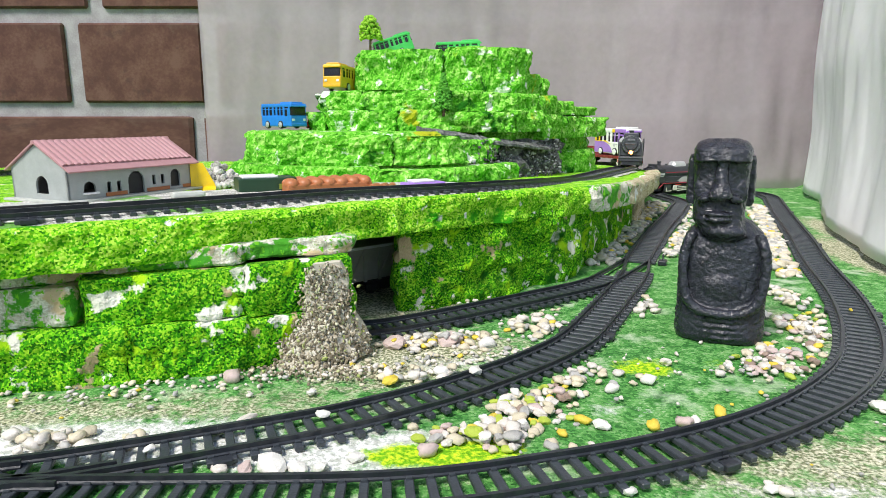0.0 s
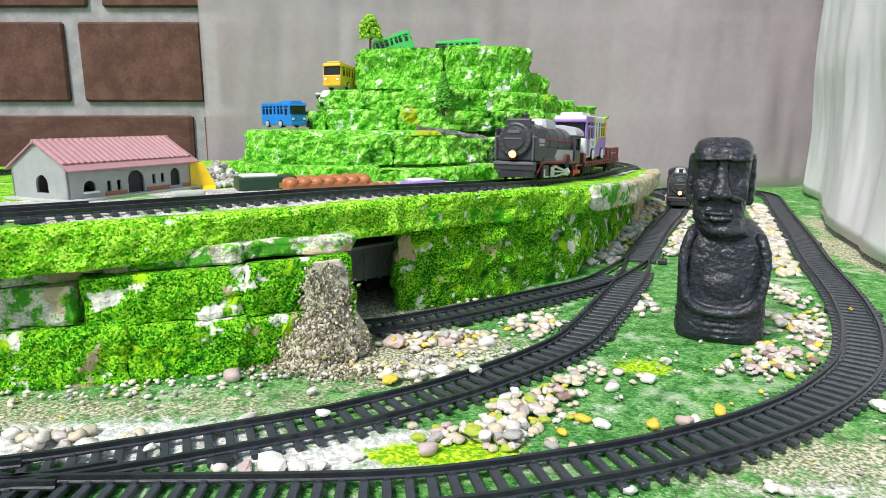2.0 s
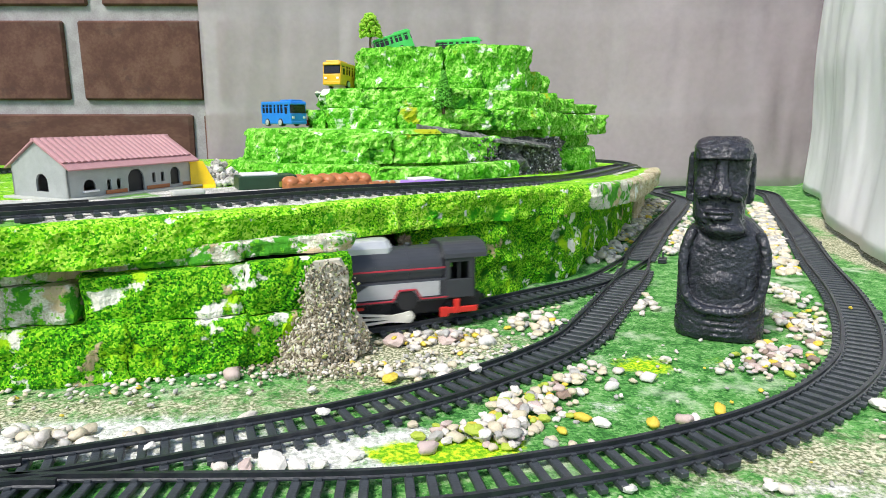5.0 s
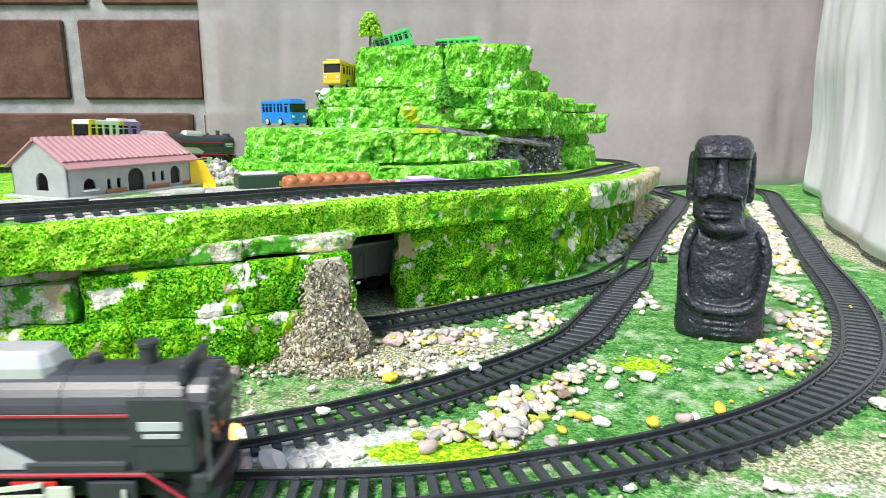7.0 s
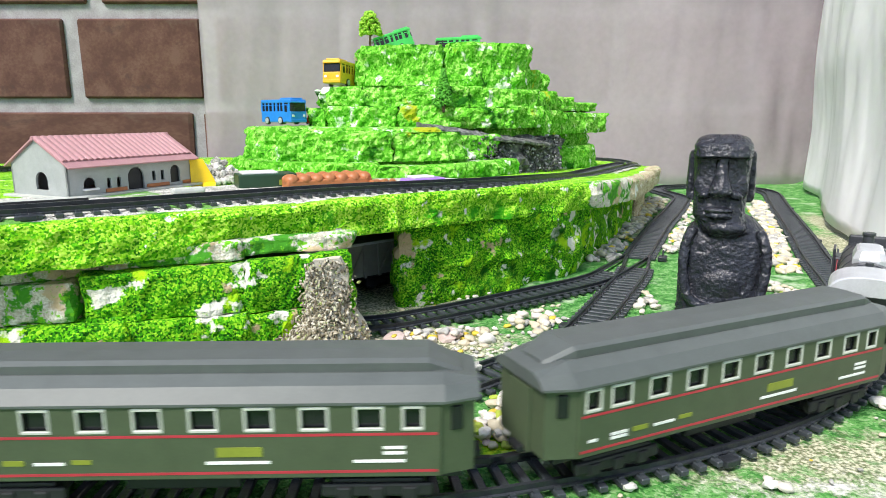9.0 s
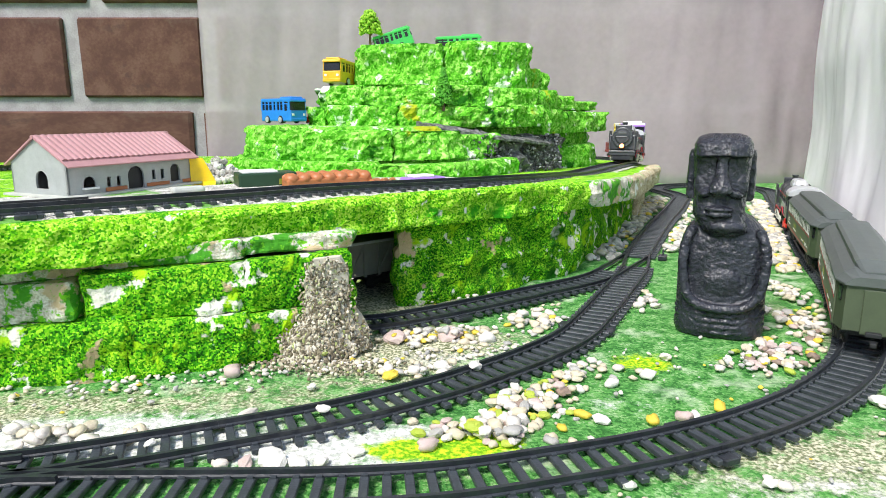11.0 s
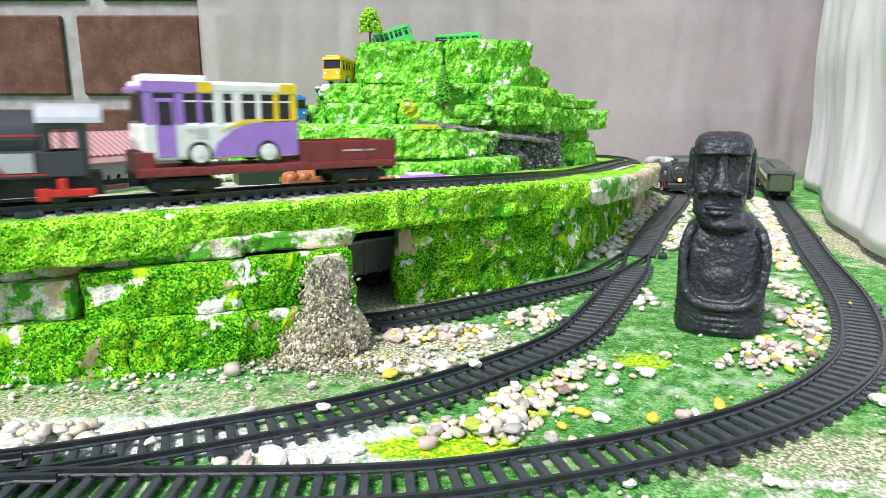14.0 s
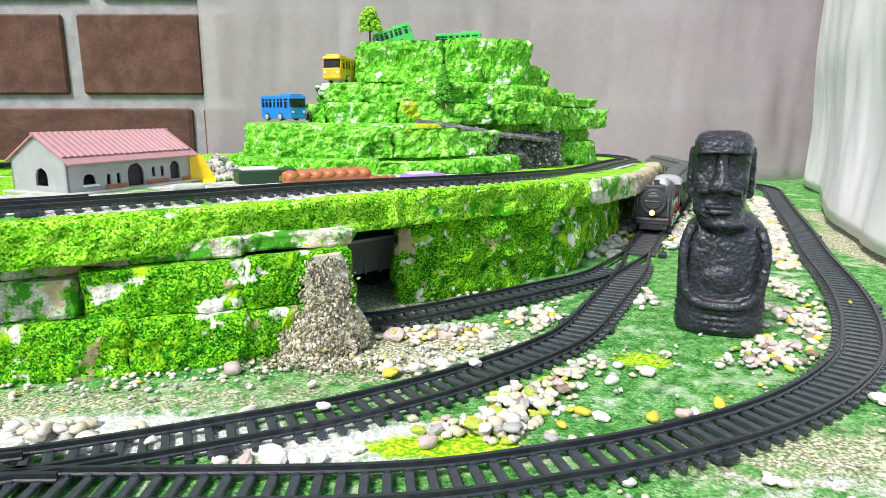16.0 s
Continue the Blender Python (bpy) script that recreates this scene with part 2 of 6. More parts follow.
def rock(outline, z0, z1, step=0.004, rough=0.002, lump=0.004, ledge=0.003, seed=0.0, follow=False, layers=5):
    """A foam or plaster slab: an uneven outline raised from z0 to z1 with rounded, lumpy sides and top."""
    ring = closed(outline, step)
    n = len(ring)
    mid = sum(ring, Vector()) / n
    nrm = []
    for i in range(n):
        d = (ring[(i + 1) % n] - ring[i - 1]).normalized()
        nrm.append(Vector((d.y, -d.x, 0)))
    if sum((ring[i] - mid).dot(nrm[i]) for i in range(n)) < 0:
        nrm = [-v for v in nrm]
    prof = [(0.0, 0.3), (0.12, 0.0)] + [(0.12 + 0.7 * k / layers, 0.0) for k in range(1, layers + 1)] + [(0.93, 0.35), (1.0, 1.1)]
    b = bmesh.new()
    rows = []
    for h, inset in prof:
        row = []
        for p, v in zip(ring, nrm):
            drop = floor_z(p.y) - 0.0655 if follow else 0.0
            z = z0 + (z1 - z0) * h + drop
            q = Vector((p.x, p.y, z))
            off = lump * noise.noise(Vector((q.x * 40 + seed, q.y * 40, q.z * 50))) + 0.45 * lump * noise.noise(Vector((q.x * 105, q.y * 105 + seed, q.z * 120))) + rough * noise.noise(Vector((q.x * 220, q.y * 220 + seed, q.z * 220)))
            q = q + v * (off - inset * ledge)
            q.z += 0.35 * rough * noise.noise(Vector((q.x * 150, q.y * 150, seed)))
            row.append(b.verts.new(q))
        rows.append(row)
    for a, c in zip(rows, rows[1:]):
        for i in range(n):
            b.faces.new((a[i], a[(i + 1) % n], c[(i + 1) % n], c[i]))
    b.faces.new(rows[0][::-1])
    b.faces.new(rows[-1])
    return b


# ---------------------------------------------------------------- plan
FRONT_TRACK = [(-0.85, 1.10), (-0.86, 0.70), (-0.84, 0.42), (-0.74, 0.24), (-0.58, 0.172), (-0.40, 0.163), (-0.25, 0.163), (-0.10, 0.1645), (-0.014, 0.167), (0.037, 0.1785),
               (0.0747, 0.191), (0.111, 0.2080), (0.145, 0.231), (0.178, 0.263), (0.203, 0.300), (0.224, 0.340), (0.245, 0.388),
               (0.278, 0.474), (0.318, 0.568), (0.390, 0.745)]
BACK_TURN = [(0.425, 0.828), (0.446, 0.880), (0.450, 0.925), (0.428, 0.962), (0.385, 0.977), (0.338, 0.966), (0.310, 0.938), (0.303, 0.905), (0.307, 0.868), (0.305, 0.828)]
LEFT_STRAIGHT = [(0.287, 0.785), (0.252, 0.708), (0.206, 0.612), (0.146, 0.476)]
TUNNEL_TRACK = [(0.120, 0.436), (0.096, 0.404), (0.056, 0.3735), (0.0207, 0.348), (-0.010, 0.3278), (-0.039, 0.3144), (-0.10, 0.310), (-0.2, 0.318), (-0.35, 0.335), (-0.55, 0.40), (-0.68, 0.56), (-0.70, 0.80), (-0.70, 1.0)]
INNER_TRACK = [(0.146, 0.476), (0.1275, 0.4245), (0.101, 0.3690), (0.080, 0.3265), (0.0622, 0.2943), (0.0408, 0.2697), (0.0212, 0.2521), (0.0002, 0.2353),
               (-0.0366, 0.2128), (-0.0713, 0.1977), (-0.0984, 0.1868), (-0.135, 0.1745), (-0.19, 0.1660), (-0.25, 0.1635)]
UPPER_TRACK = [(0.06, 1.015), (0.15, 1.010), (0.222, 0.985), (0.250, 0.935), (0.247, 0.872), (0.231, 0.805), (0.204, 0.738), (0.166, 0.660), (0.119, 0.568), (0.080, 0.488), (0.049, 0.430), (0.005, 0.379), (-0.06, 0.3385), (-0.105, 0.306),
               (-0.147, 0.276), (-0.185, 0.252), (-0.24, 0.226), (-0.31, 0.212), (-0.39, 0.235), (-0.445, 0.295), (-0.465, 0.39), (-0.455, 0.52), (-0.425, 0.66), (-0.375, 0.78), (-0.29, 0.88), (-0.17, 0.965), (-0.05, 1.010), (0.06, 1.015)]

# ---------------------------------------------------------------- room
def brick_wall():
    wall = thing("wall_back", "brick wall of large painted brown blocks with pale mortar", "wall", kind="structure")
    part("mortar_bed", box(-2.3, 1.9, 1.172, 1.30, -0.6, 1.6), M_MORTAR, wall)
    shapes = []
    for k in range(4):
        bb = box(-0.1045, 0.1045, -0.006, 0.006, -0.0665, 0.0665, 0.003, seg=1)
        for v in bb.verts:
            v.co += Vector((0.002 * noise.noise(v.co * 30 + Vector((k, 0, 0))), 0, 0.002 * noise.noise(v.co * 30 + Vector((0, k, 0)))))
        me = bpy.data.meshes.new("brick")
        bb.to_mesh(me)
        bb.free()
        me.materials.append(M_BRICK)
        shapes.append(me)
    for r in range(-3, 9):
        z = 0.124 + 0.157 * r + 0.0785
        if r == -1:
            for c in range(-3, 6):
                shared("brick", shapes[c % 4], wall, Matrix.Translation((-0.666 + 0.471 * c, 1.170, z)) @ Matrix.Diagonal((2.15, 1, 1, 1)))
            continue
        for c in range(-7, 11):
            x = -0.639 + 0.2355 * c + 0.1178 + (0.045 if r % 2 else 0.0)
            shared("brick", shapes[(r * 3 + c) % 4], wall, Matrix.Translation((x, 1.170, z)))
    return wall


def ground_sheet():
    b = bmesh.new()
    xs = np.concatenate([np.linspace(-1.15, -0.4, 9)[:-1], np.linspace(-0.4, 0.62, 205), np.linspace(0.62, 1.2, 5)[1:]])
    ys = np.concatenate([np.linspace(-0.25, 0.08, 5)[:-1], np.linspace(0.08, 0.6, 130), np.linspace(0.6, 1.168, 50)[1:]])
    grid = []
    for y in ys:
        row = []
        for x in xs:
            z = 0.0016 * noise.noise(Vector((x * 18, y * 18, 0))) + 0.0007 * noise.noise(Vector((x * 120, y * 120, 3)))
            edge = max(0.0, (x - 0.315 - (y - 0.45) * 0.42)) if y > 0.33 else 0.0
            z += min(0.018, edge * 0.3)
            row.append(b.verts.new((x, y, z - 0.001)))
        grid.append(row)
    for r0, r1 in zip(grid, grid[1:]):
        for i in range(len(r0) - 1):
            b.faces.new((r0[i], r0[i + 1], r1[i + 1], r1[i]))
    g = part("ground", b, M_GROUND, smooth=True)
    paint = g.data.color_attributes.new("cover", "FLOAT_COLOR", "POINT")
    spots = [(0, -0.10, 0.230, 0.10, 0.020, 0.36), (0, -0.03, 0.268, 0.06, 0.030, 0.42), (0, 0.005, 0.300, 0.06, 0.03, 0.40), (0, 0.13, 0.185, 0.09, 0.035, 0.48), (0, 0.24, 0.24, 0.06, 0.05, 0.8),
             (0, 0.34, 0.48, 0.035, 0.12, 0.9), (0, 0.40, 0.60, 0.03, 0.12, 0.9), (0, -0.04, 0.40, 0.06, 0.06, 1.0), (0, -0.20, 0.21, 0.08, 0.03, 0.4), (0, 0.18, 0.62, 0.03, 0.16, 0.45), (0, 0.19, 0.33, 0.02, 0.06, 0.4),
             (1, -0.12, 0.200, 0.05, 0.012, 0.75), (1, -0.04, 0.190, 0.05, 0.010, 0.55), (1, -0.005, 0.205, 0.04, 0.010, 0.42), (1, 0.065, 0.230, 0.022, 0.018, 0.36), (1, 0.01, 0.275, 0.05, 0.015, 0.42), (1, 0.12, 0.170, 0.08, 0.025, 0.36), (1, 0.20, 0.21, 0.05, 0.03, 0.4), (1, -0.10, 0.215, 0.08, 0.015, 0.36),
             (2, -0.008, 0.1945, 0.025, 0.0085, 0.95), (2, 0.016, 0.199, 0.014, 0.007, 0.75), (2, 0.088, 0.270, 0.019, 0.016, 0.70), (2, 0.124, 0.277, 0.012, 0.008, 0.5), (2, 0.27, 0.40, 0.01, 0.02, 0.3)]
    for v, c in zip(g.data.vertices, paint.data):
        amount = [0.12, 0.10, 0.0]
        for k, x, y, rx, ry, s in spots:
            amount[k] += s * math.exp(-((v.co.x - x) / rx) ** 2 - ((v.co.y - y) / ry) ** 2)
        c.color = (min(1, amount[0]), min(1, amount[1]), min(1, amount[2]), 1)
    return tagged(g, "flocked green and sandy model ground with pale powder", "ground", kind="structure")


def room():
    """Plain floor and side walls round the layout board."""
    m = mat("grey_concrete", [(0.4, (0.26, 0.26, 0.25)), (0.6, (0.36, 0.36, 0.35))], 6.0, 0.85, bump=0.3, bump_scale=40.0)
    w = mat("pale_wall_paint", [(0.4, (0.60, 0.58, 0.56)), (0.6, (0.68, 0.66, 0.64))], 5.0, 0.8, bump=0.2, bump_scale=60.0)
    tagged(part("floor", box(-2.45, 2.05, -2.6, 1.30, -0.72, -0.60), m), "plain grey concrete floor under the layout", "floor", kind="structure")
    tagged(part("wall_left", box(-2.45, -2.30, -2.6, 1.30, -0.60, 1.6), w), "plain pale painted side wall", "wall", kind="structure")
    tagged(part("wall_right", box(1.90, 2.05, -2.6, 1.30, -0.60, 1.6), w), "plain pale painted side wall", "wall", kind="structure")
    t = thing("layout_table", "wooden table board carrying the model railway layout", "table", kind="structure")
    wood = mat("plain_wood", [(0.4, (0.24, 0.15, 0.08)), (0.6, (0.36, 0.24, 0.14))], 12.0, 0.7, bump=0.2, bump_scale=200.0)
    part("tabletop", box(-1.15, 1.2, -0.25, 1.166, -0.045, -0.006, 0.002), wood, t)
    for x in (-1.08, 1.13):
        for y in (-0.18, 1.10):
            part("leg", box(x - 0.03, x + 0.03, y - 0.03, y + 0.03, -0.60, -0.045, 0.003), wood, t)


back_wall = brick_wall()
room()
ground = ground_sheet()


# ---------------------------------------------------------------- platform and walls
def retaining_platform():
    p = thing("platform", "raised foam platform with mossy green flocked edge", "platform", kind="structure")
    edge = [(-0.60, 0.30), (-0.52, 0.20), (-0.38, 0.165), (-0.26, 0.19), (-0.203, 0.218), (-0.165, 0.2380), (-0.132, 0.2585), (-0.0935, 0.281), (-0.0482, 0.315),
            (0.008, 0.3585), (0.048, 0.3905), (0.0810, 0.4210), (0.112, 0.462), (0.148, 0.53), (0.192, 0.62), (0.232, 0.715), (0.258, 0.80), (0.270, 0.865), (0.271, 0.93), (0.262, 0.99), (0.20, 1.045), (0.12, 1.06), (0.05, 1.07),
            (-0.2, 1.06), (-0.5, 1.04), (-0.62, 0.8), (-0.63, 0.5)]
    part("slab", rock(edge, 0.0470, 0.0655, step=0.004, rough=0.0016, lump=0.005, ledge=0.0025, seed=1.0, follow=True), M_MOSS_PALE, p)
    def strip(line, m, seed, label):
        pts = [Vector((x, y, 0)) for x, y in line]
        out, back = [], []
        for i, q in enumerate(pts):
            d = (pts[min(i + 1, len(pts) - 1)] - pts[max(i - 1, 0)]).normalized()
            n = Vector((d.y, -d.x, 0))
            out.append((q.x + n.x * 0.0045, q.y + n.y * 0.0045))
            back.append((q.x - n.x * 0.006, q.y - n.y * 0.006))
        part("slab_edge", rock(out + back[::-1], 0.0480, 0.0662, step=0.003, rough=0.0016, lump=0.003, ledge=0.002, seed=seed, follow=True), m, p, label)
    strip([(0.100, 0.446), (0.112, 0.462), (0.130, 0.495), (0.152, 0.538)], M_BARE, 90.0, "bare pale plaster edge streaked green")
    strip([(0.154, 0.542), (0.176, 0.587), (0.192, 0.62), (0.206, 0.652)], M_SAND, 93.0, "sandy plaster edge with green moss")
    strip([(0.207, 0.656), (0.232, 0.715), (0.252, 0.780), (0.263, 0.830)], M_SAND, 96.0, "sandy brown plaster edge")
    return p


platform = retaining_platform()


def retaining_walls():
    w = thing("retaining_wall", "stacked foam block wall covered in bright green moss flock", "wall", kind="structure")

    def block(x0, y0, x1, y1, z0, z1, m, seed, deep=0.020, lump=0.0035):
        d = Vector((x1 - x0, y1 - y0, 0)).normalized()
        n = Vector((-d.y, d.x, 0))
        a, b = Vector((x0, y0, 0)), Vector((x1, y1, 0))
        mid = (a + b) / 2
        out = [a + d * 0.003, a + (b - a) * 0.25, mid, a + (b - a) * 0.75, b - d * 0.003, b + n * deep * 0.12, b + n * deep, mid + n * deep, a + n * deep, a + n * deep * 0.12]
        part("wall_block", rock([(p.x, p.y) for p in out], z0, z1, step=0.0022, rough=0.0016, lump=lump, ledge=0.0015, seed=seed), m, w)

    block(-0.300, 0.226, -0.206, 0.236, 0.000, 0.021, M_MOSS, 2.0)
    block(-0.206, 0.236, -0.128, 0.2505, -0.002, 0.0235, M_MOSS, 4.0)
    block(-0.129, 0.2505, -0.083, 0.265, -0.002, 0.0225, M_MOSS, 6.0)
    block(-0.084, 0.265, -0.041, 0.290, -0.002, 0.0215, M_MOSS, 8.0, 0.009)
    block(-0.290, 0.230, -0.183, 0.243, 0.0215, 0.0405, M_MOSS, 10.0)
    block(-0.182, 0.2445, -0.149, 0.251, 0.0240, 0.0400, M_BARE, 12.0)
    block(-0.146, 0.2515, -0.084, 0.270, 0.0230, 0.0430, M_MOSS, 14.0)
    block(-0.083, 0.270, -0.041, 0.291, 0.0220, 0.0450, M_MOSS, 16.0, 0.009)
    block(-0.290, 0.232, -0.176, 0.247, 0.0410, 0.0525, M_MOSS, 18.0)
    block(-0.177, 0.250, -0.142, 0.264, 0.0405, 0.0525, M_BARE, 20.0)
    block(-0.141, 0.262, -0.088, 0.280, 0.0435, 0.0525, M_BARE, 22.0)
    block(-0.089, 0.283, -0.041, 0.300, 0.0450, 0.0525, M_BARE, 24.0, 0.009)
    block(-0.145, 0.2720, -0.092, 0.2990, 0.0495, 0.0565, M_MOSS, 26.0, 0.02)
    block(-0.094, 0.3060, -0.028, 0.3500, 0.0475, 0.0565, M_MOSS_PALE, 28.0, 0.02)
    side = [(-0.026, 0.356), (0.0178, 0.3770), (0.0640, 0.4095), (0.0890, 0.4340), (0.1085, 0.4795), (0.142, 0.551), (0.156, 0.585),
            (0.11, 0.60), (0.06, 0.50), (0.0, 0.44), (-0.02, 0.41)]
    part("wall_block", rock(side, -0.002, 0.0535, step=0.003, rough=0.002, lump=0.006, ledge=0.002, seed=30.0, follow=True, layers=9), M_MOSS, w)
    back = [(0.155, 0.583), (0.173, 0.621), (0.197, 0.675), (0.16, 0.70), (0.12, 0.61)]
    part("wall_block", rock(back, 0.0, 0.0535, step=0.003, rough=0.002, lump=0.004, seed=33.0, follow=True, layers=7), M_MOSS, w)
    bare = [(0.198, 0.675), (0.222, 0.733), (0.252, 0.81), (0.262, 0.86), (0.260, 0.91), (0.2, 0.93), (0.15, 0.75)]
    part("wall_block", rock(bare, 0.0, 0.054, step=0.004, rough=0.0016, lump=0.004, seed=36.0, follow=True, layers=7), M_SAND, w, "bare sandy plaster block")
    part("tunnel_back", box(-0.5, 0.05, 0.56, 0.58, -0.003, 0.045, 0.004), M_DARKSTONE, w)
    return w


walls = retaining_walls()


def gravel_heap():
    """Loose gravel banked against the wall beside the tunnel mouth."""
    rng = random.Random(5)
    def spot(u, v):
        w = 0.011 + 0.023 * u ** 1.25 + 0.004 * math.sin(9 * u)
        x = -0.0520 - 0.001 * u + (v - 0.5) * w
        return x, 0.2830 + (x + 0.0535) * 0.42 - 0.0015 - 0.013 * u ** 2 * (1 - (2 * v - 1) ** 2 * 0.6), 0.0435 * (1 - u)
    b = bmesh.new()
    for _ in range(2300):
        u, v = rng.random() ** 0.7, rng.random() * 1.1 - 0.05
        x, y, h = spot(u, v)
        x += rng.gauss(0, 0.0015) + 0.003 * noise.noise(Vector((h * 160, v * 2, 0)))
        s = rng.uniform(0.0004, 0.0011) * (0.8 + 0.5 * u)
        m = Matrix.LocRotScale((x, y, h + 0.0003), Euler((rng.random() * 6, rng.random() * 6, rng.random() * 6)), (s * rng.uniform(0.9, 1.5), s * rng.uniform(0.5, 1), s * rng.uniform(0.3, 0.7)))
        bmesh.ops.create_icosphere(b, subdivisions=1, radius=1, matrix=m)
    core = []
    for k in range(10):
        u = k / 9
        front = [spot(u, v) for v in np.linspace(0, 1, 9)]
        core.append(front + [(front[-1][0], 0.300, front[-1][2]), (front[0][0], 0.300, front[0][2])])
    loft(core, b)
    for _ in range(420):
        x, y = rng.gauss(-0.055, 0.016), 0.270 - abs(rng.gauss(0, 0.008))
        s = rng.uniform(0.0004, 0.0012)
        bmesh.ops.create_icosphere(b, subdivisions=1, radius=1, matrix=Matrix.LocRotScale((x, y, s * 0.3), Euler((rng.random() * 6, rng.random() * 6, 0)), (s, s * 0.8, s * 0.7)))
    return tagged(part("gravel_heap", b, M_GRAVEL), "heap of grey-brown gravel banked against the mossy wall", "gravel", kind="stuff")


gravel_heap()


# ---------------------------------------------------------------- hill
def hill():
    """Courses of flocked foam blocks, set back tier by tier on plain cores."""
    h = thing("hill", "stepped foam hill of green flocked block terraces", "hill")
    rng = random.Random(17)

    def lay(pts, z0, z1, m, seed, **k):
        part("terrace", rock(pts, z0, z1, step=0.0045, rough=0.002, lump=0.005, ledge=0.004, seed=seed, layers=5, **k), m, h)

    def course(line, z0, z1, cuts, deep=0.030, drop=0.0):
        """Blocks side by side along a plan line; the top may fall towards its end."""
        pts, length = spline([(x, y, 0) for x, y in line], 0.002)
        bounds = [0.0] + cuts + [1.0]
        for k, (a, b) in enumerate(zip(bounds, bounds[1:])):
            run = pts[int(a * (len(pts) - 1)):int(b * (len(pts) - 1)) + 1]
            d0, n0 = side_of(run, 0)
            d1, n1 = side_of(run, len(run) - 1)
            gap = 0.0002
            front = [run[0] + d0 * gap] + [run[int(len(run) * q)] for q in (0.25, 0.5, 0.75)] + [run[-1] - d1 * gap]
            out = rng.uniform(-0.0015, 0.0022)
            front = [q - n0 * out for q in front]
            back = [front[-1] + n1 * 0.004, front[-1] + n1 * deep, front[2] + n0 * deep, front[0] + n0 * deep, front[0] + n0 * 0.004]
            top = z1 - drop * (k + 0.5) / (len(bounds) - 1) + rng.uniform(-0.0012, 0.0012)
            part("foam_block", rock([(q.x, q.y) for q in front + back], z0, top, step=0.0026, rough=0.0034, lump=0.0060, ledge=0.0022, seed=rng.uniform(0, 90), layers=6), M_HILL, h)

    # plain cores behind the courses
    lay([(-0.150, 0.58), (-0.142, 0.515), (-0.11, 0.490), (-0.05, 0.484), (0.005, 0.500), (0.035, 0.540), (0.045, 0.60), (0.03, 0.78), (-0.12, 0.78)], 0.044, 0.0755, M_HILL, 40.0)
    lay([(-0.140, 0.58), (-0.138, 0.53), (-0.10, 0.500), (-0.05, 0.496), (-0.005, 0.512), (0.010, 0.56), (0.015, 0.62), (0.0, 0.78), (-0.12, 0.78)], 0.0745, 0.0970, M_HILL, 43.0)
    lay([(-0.110, 0.65), (-0.105, 0.60), (-0.065, 0.580), (0.0, 0.578), (0.055, 0.592), (0.088, 0.64), (0.128, 0.72), (0.168, 0.795), (0.15, 0.83), (0.07, 0.84), (-0.06, 0.82)], 0.086, 0.1125, M_HILL, 49.0)
    lay([(-0.106, 0.66), (-0.100, 0.61), (-0.065, 0.586), (0.0, 0.584), (0.045, 0.598), (0.080, 0.63), (0.10, 0.68), (0.09, 0.74), (0.0, 0.80), (-0.08, 0.77)], 0.1115, 0.1285, M_HILL, 52.0)
    lay([(-0.070, 0.69), (-0.066, 0.650), (-0.04, 0.634), (0.04, 0.636), (0.070, 0.652), (0.078, 0.69), (0.06, 0.76), (-0.05, 0.76)], 0.127, 0.1680, M_HILL, 58.0)
    # lower two tiers: long, low faces
    course([(-0.166, 0.560), (-0.161, 0.505), (-0.12, 0.470), (-0.05, 0.462), (0.008, 0.478), (0.040, 0.512), (0.062, 0.552)], 0.046, 0.0740, [0.27, 0.55, 0.76], drop=0.004)
    course([(-0.158, 0.575), (-0.153, 0.520), (-0.11, 0.484), (-0.05, 0.478), (-0.004, 0.490), (0.024, 0.518), (0.048, 0.556)], 0.0730, 0.0990, [0.33, 0.62, 0.82], drop=0.010)
    # middle tier: two courses of short blocks, falling off along the flank
    course([(-0.121, 0.640), (-0.116, 0.592), (-0.07, 0.562), (0.0, 0.560), (0.058, 0.574), (0.094, 0.622)], 0.0955, 0.1135, [0.24, 0.47, 0.63, 0.82])
    course([(-0.117, 0.645), (-0.111, 0.600), (-0.065, 0.570), (0.0, 0.568), (0.052, 0.583), (0.088, 0.622)], 0.1132, 0.1300, [0.17, 0.36, 0.58, 0.76])
    course([(0.094, 0.624), (0.114, 0.662), (0.140, 0.706), (0.194, 0.796)], 0.0875, 0.1120, [0.30, 0.62], drop=0.003)
    course([(0.088, 0.626), (0.108, 0.664), (0.130, 0.700), (0.180, 0.786)], 0.1112, 0.1310, [0.28, 0.62], drop=0.012)
    # crown
    course([(-0.084, 0.690), (-0.080, 0.645), (-0.04, 0.621), (0.002, 0.621)], 0.1285, 0.1690, [0.42])
    course([(0.003, 0.621), (0.045, 0.622), (0.080, 0.642), (0.086, 0.690)], 0.1285, 0.1715, [0.48, 0.80])
    course([(0.078, 0.655), (0.098, 0.675), (0.110, 0.705)], 0.1275, 0.1540, [0.55], drop=0.008)
    lay([(0.116, 0.715), (0.122, 0.692), (0.150, 0.708), (0.174, 0.752), (0.168, 0.79), (0.125, 0.78)], 0.044, 0.0745, M_HILL, 67.0)
    # dark cinder path climbing between the tiers
    path, _ = spline([(-0.012, 0.528, 0.0980), (0.016, 0.545, 0.0940), (0.043, 0.560, 0.0890), (0.072, 0.592, 0.0850), (0.098, 0.638, 0.0810)], 0.003)
    pb = bmesh.new()
    rows = []
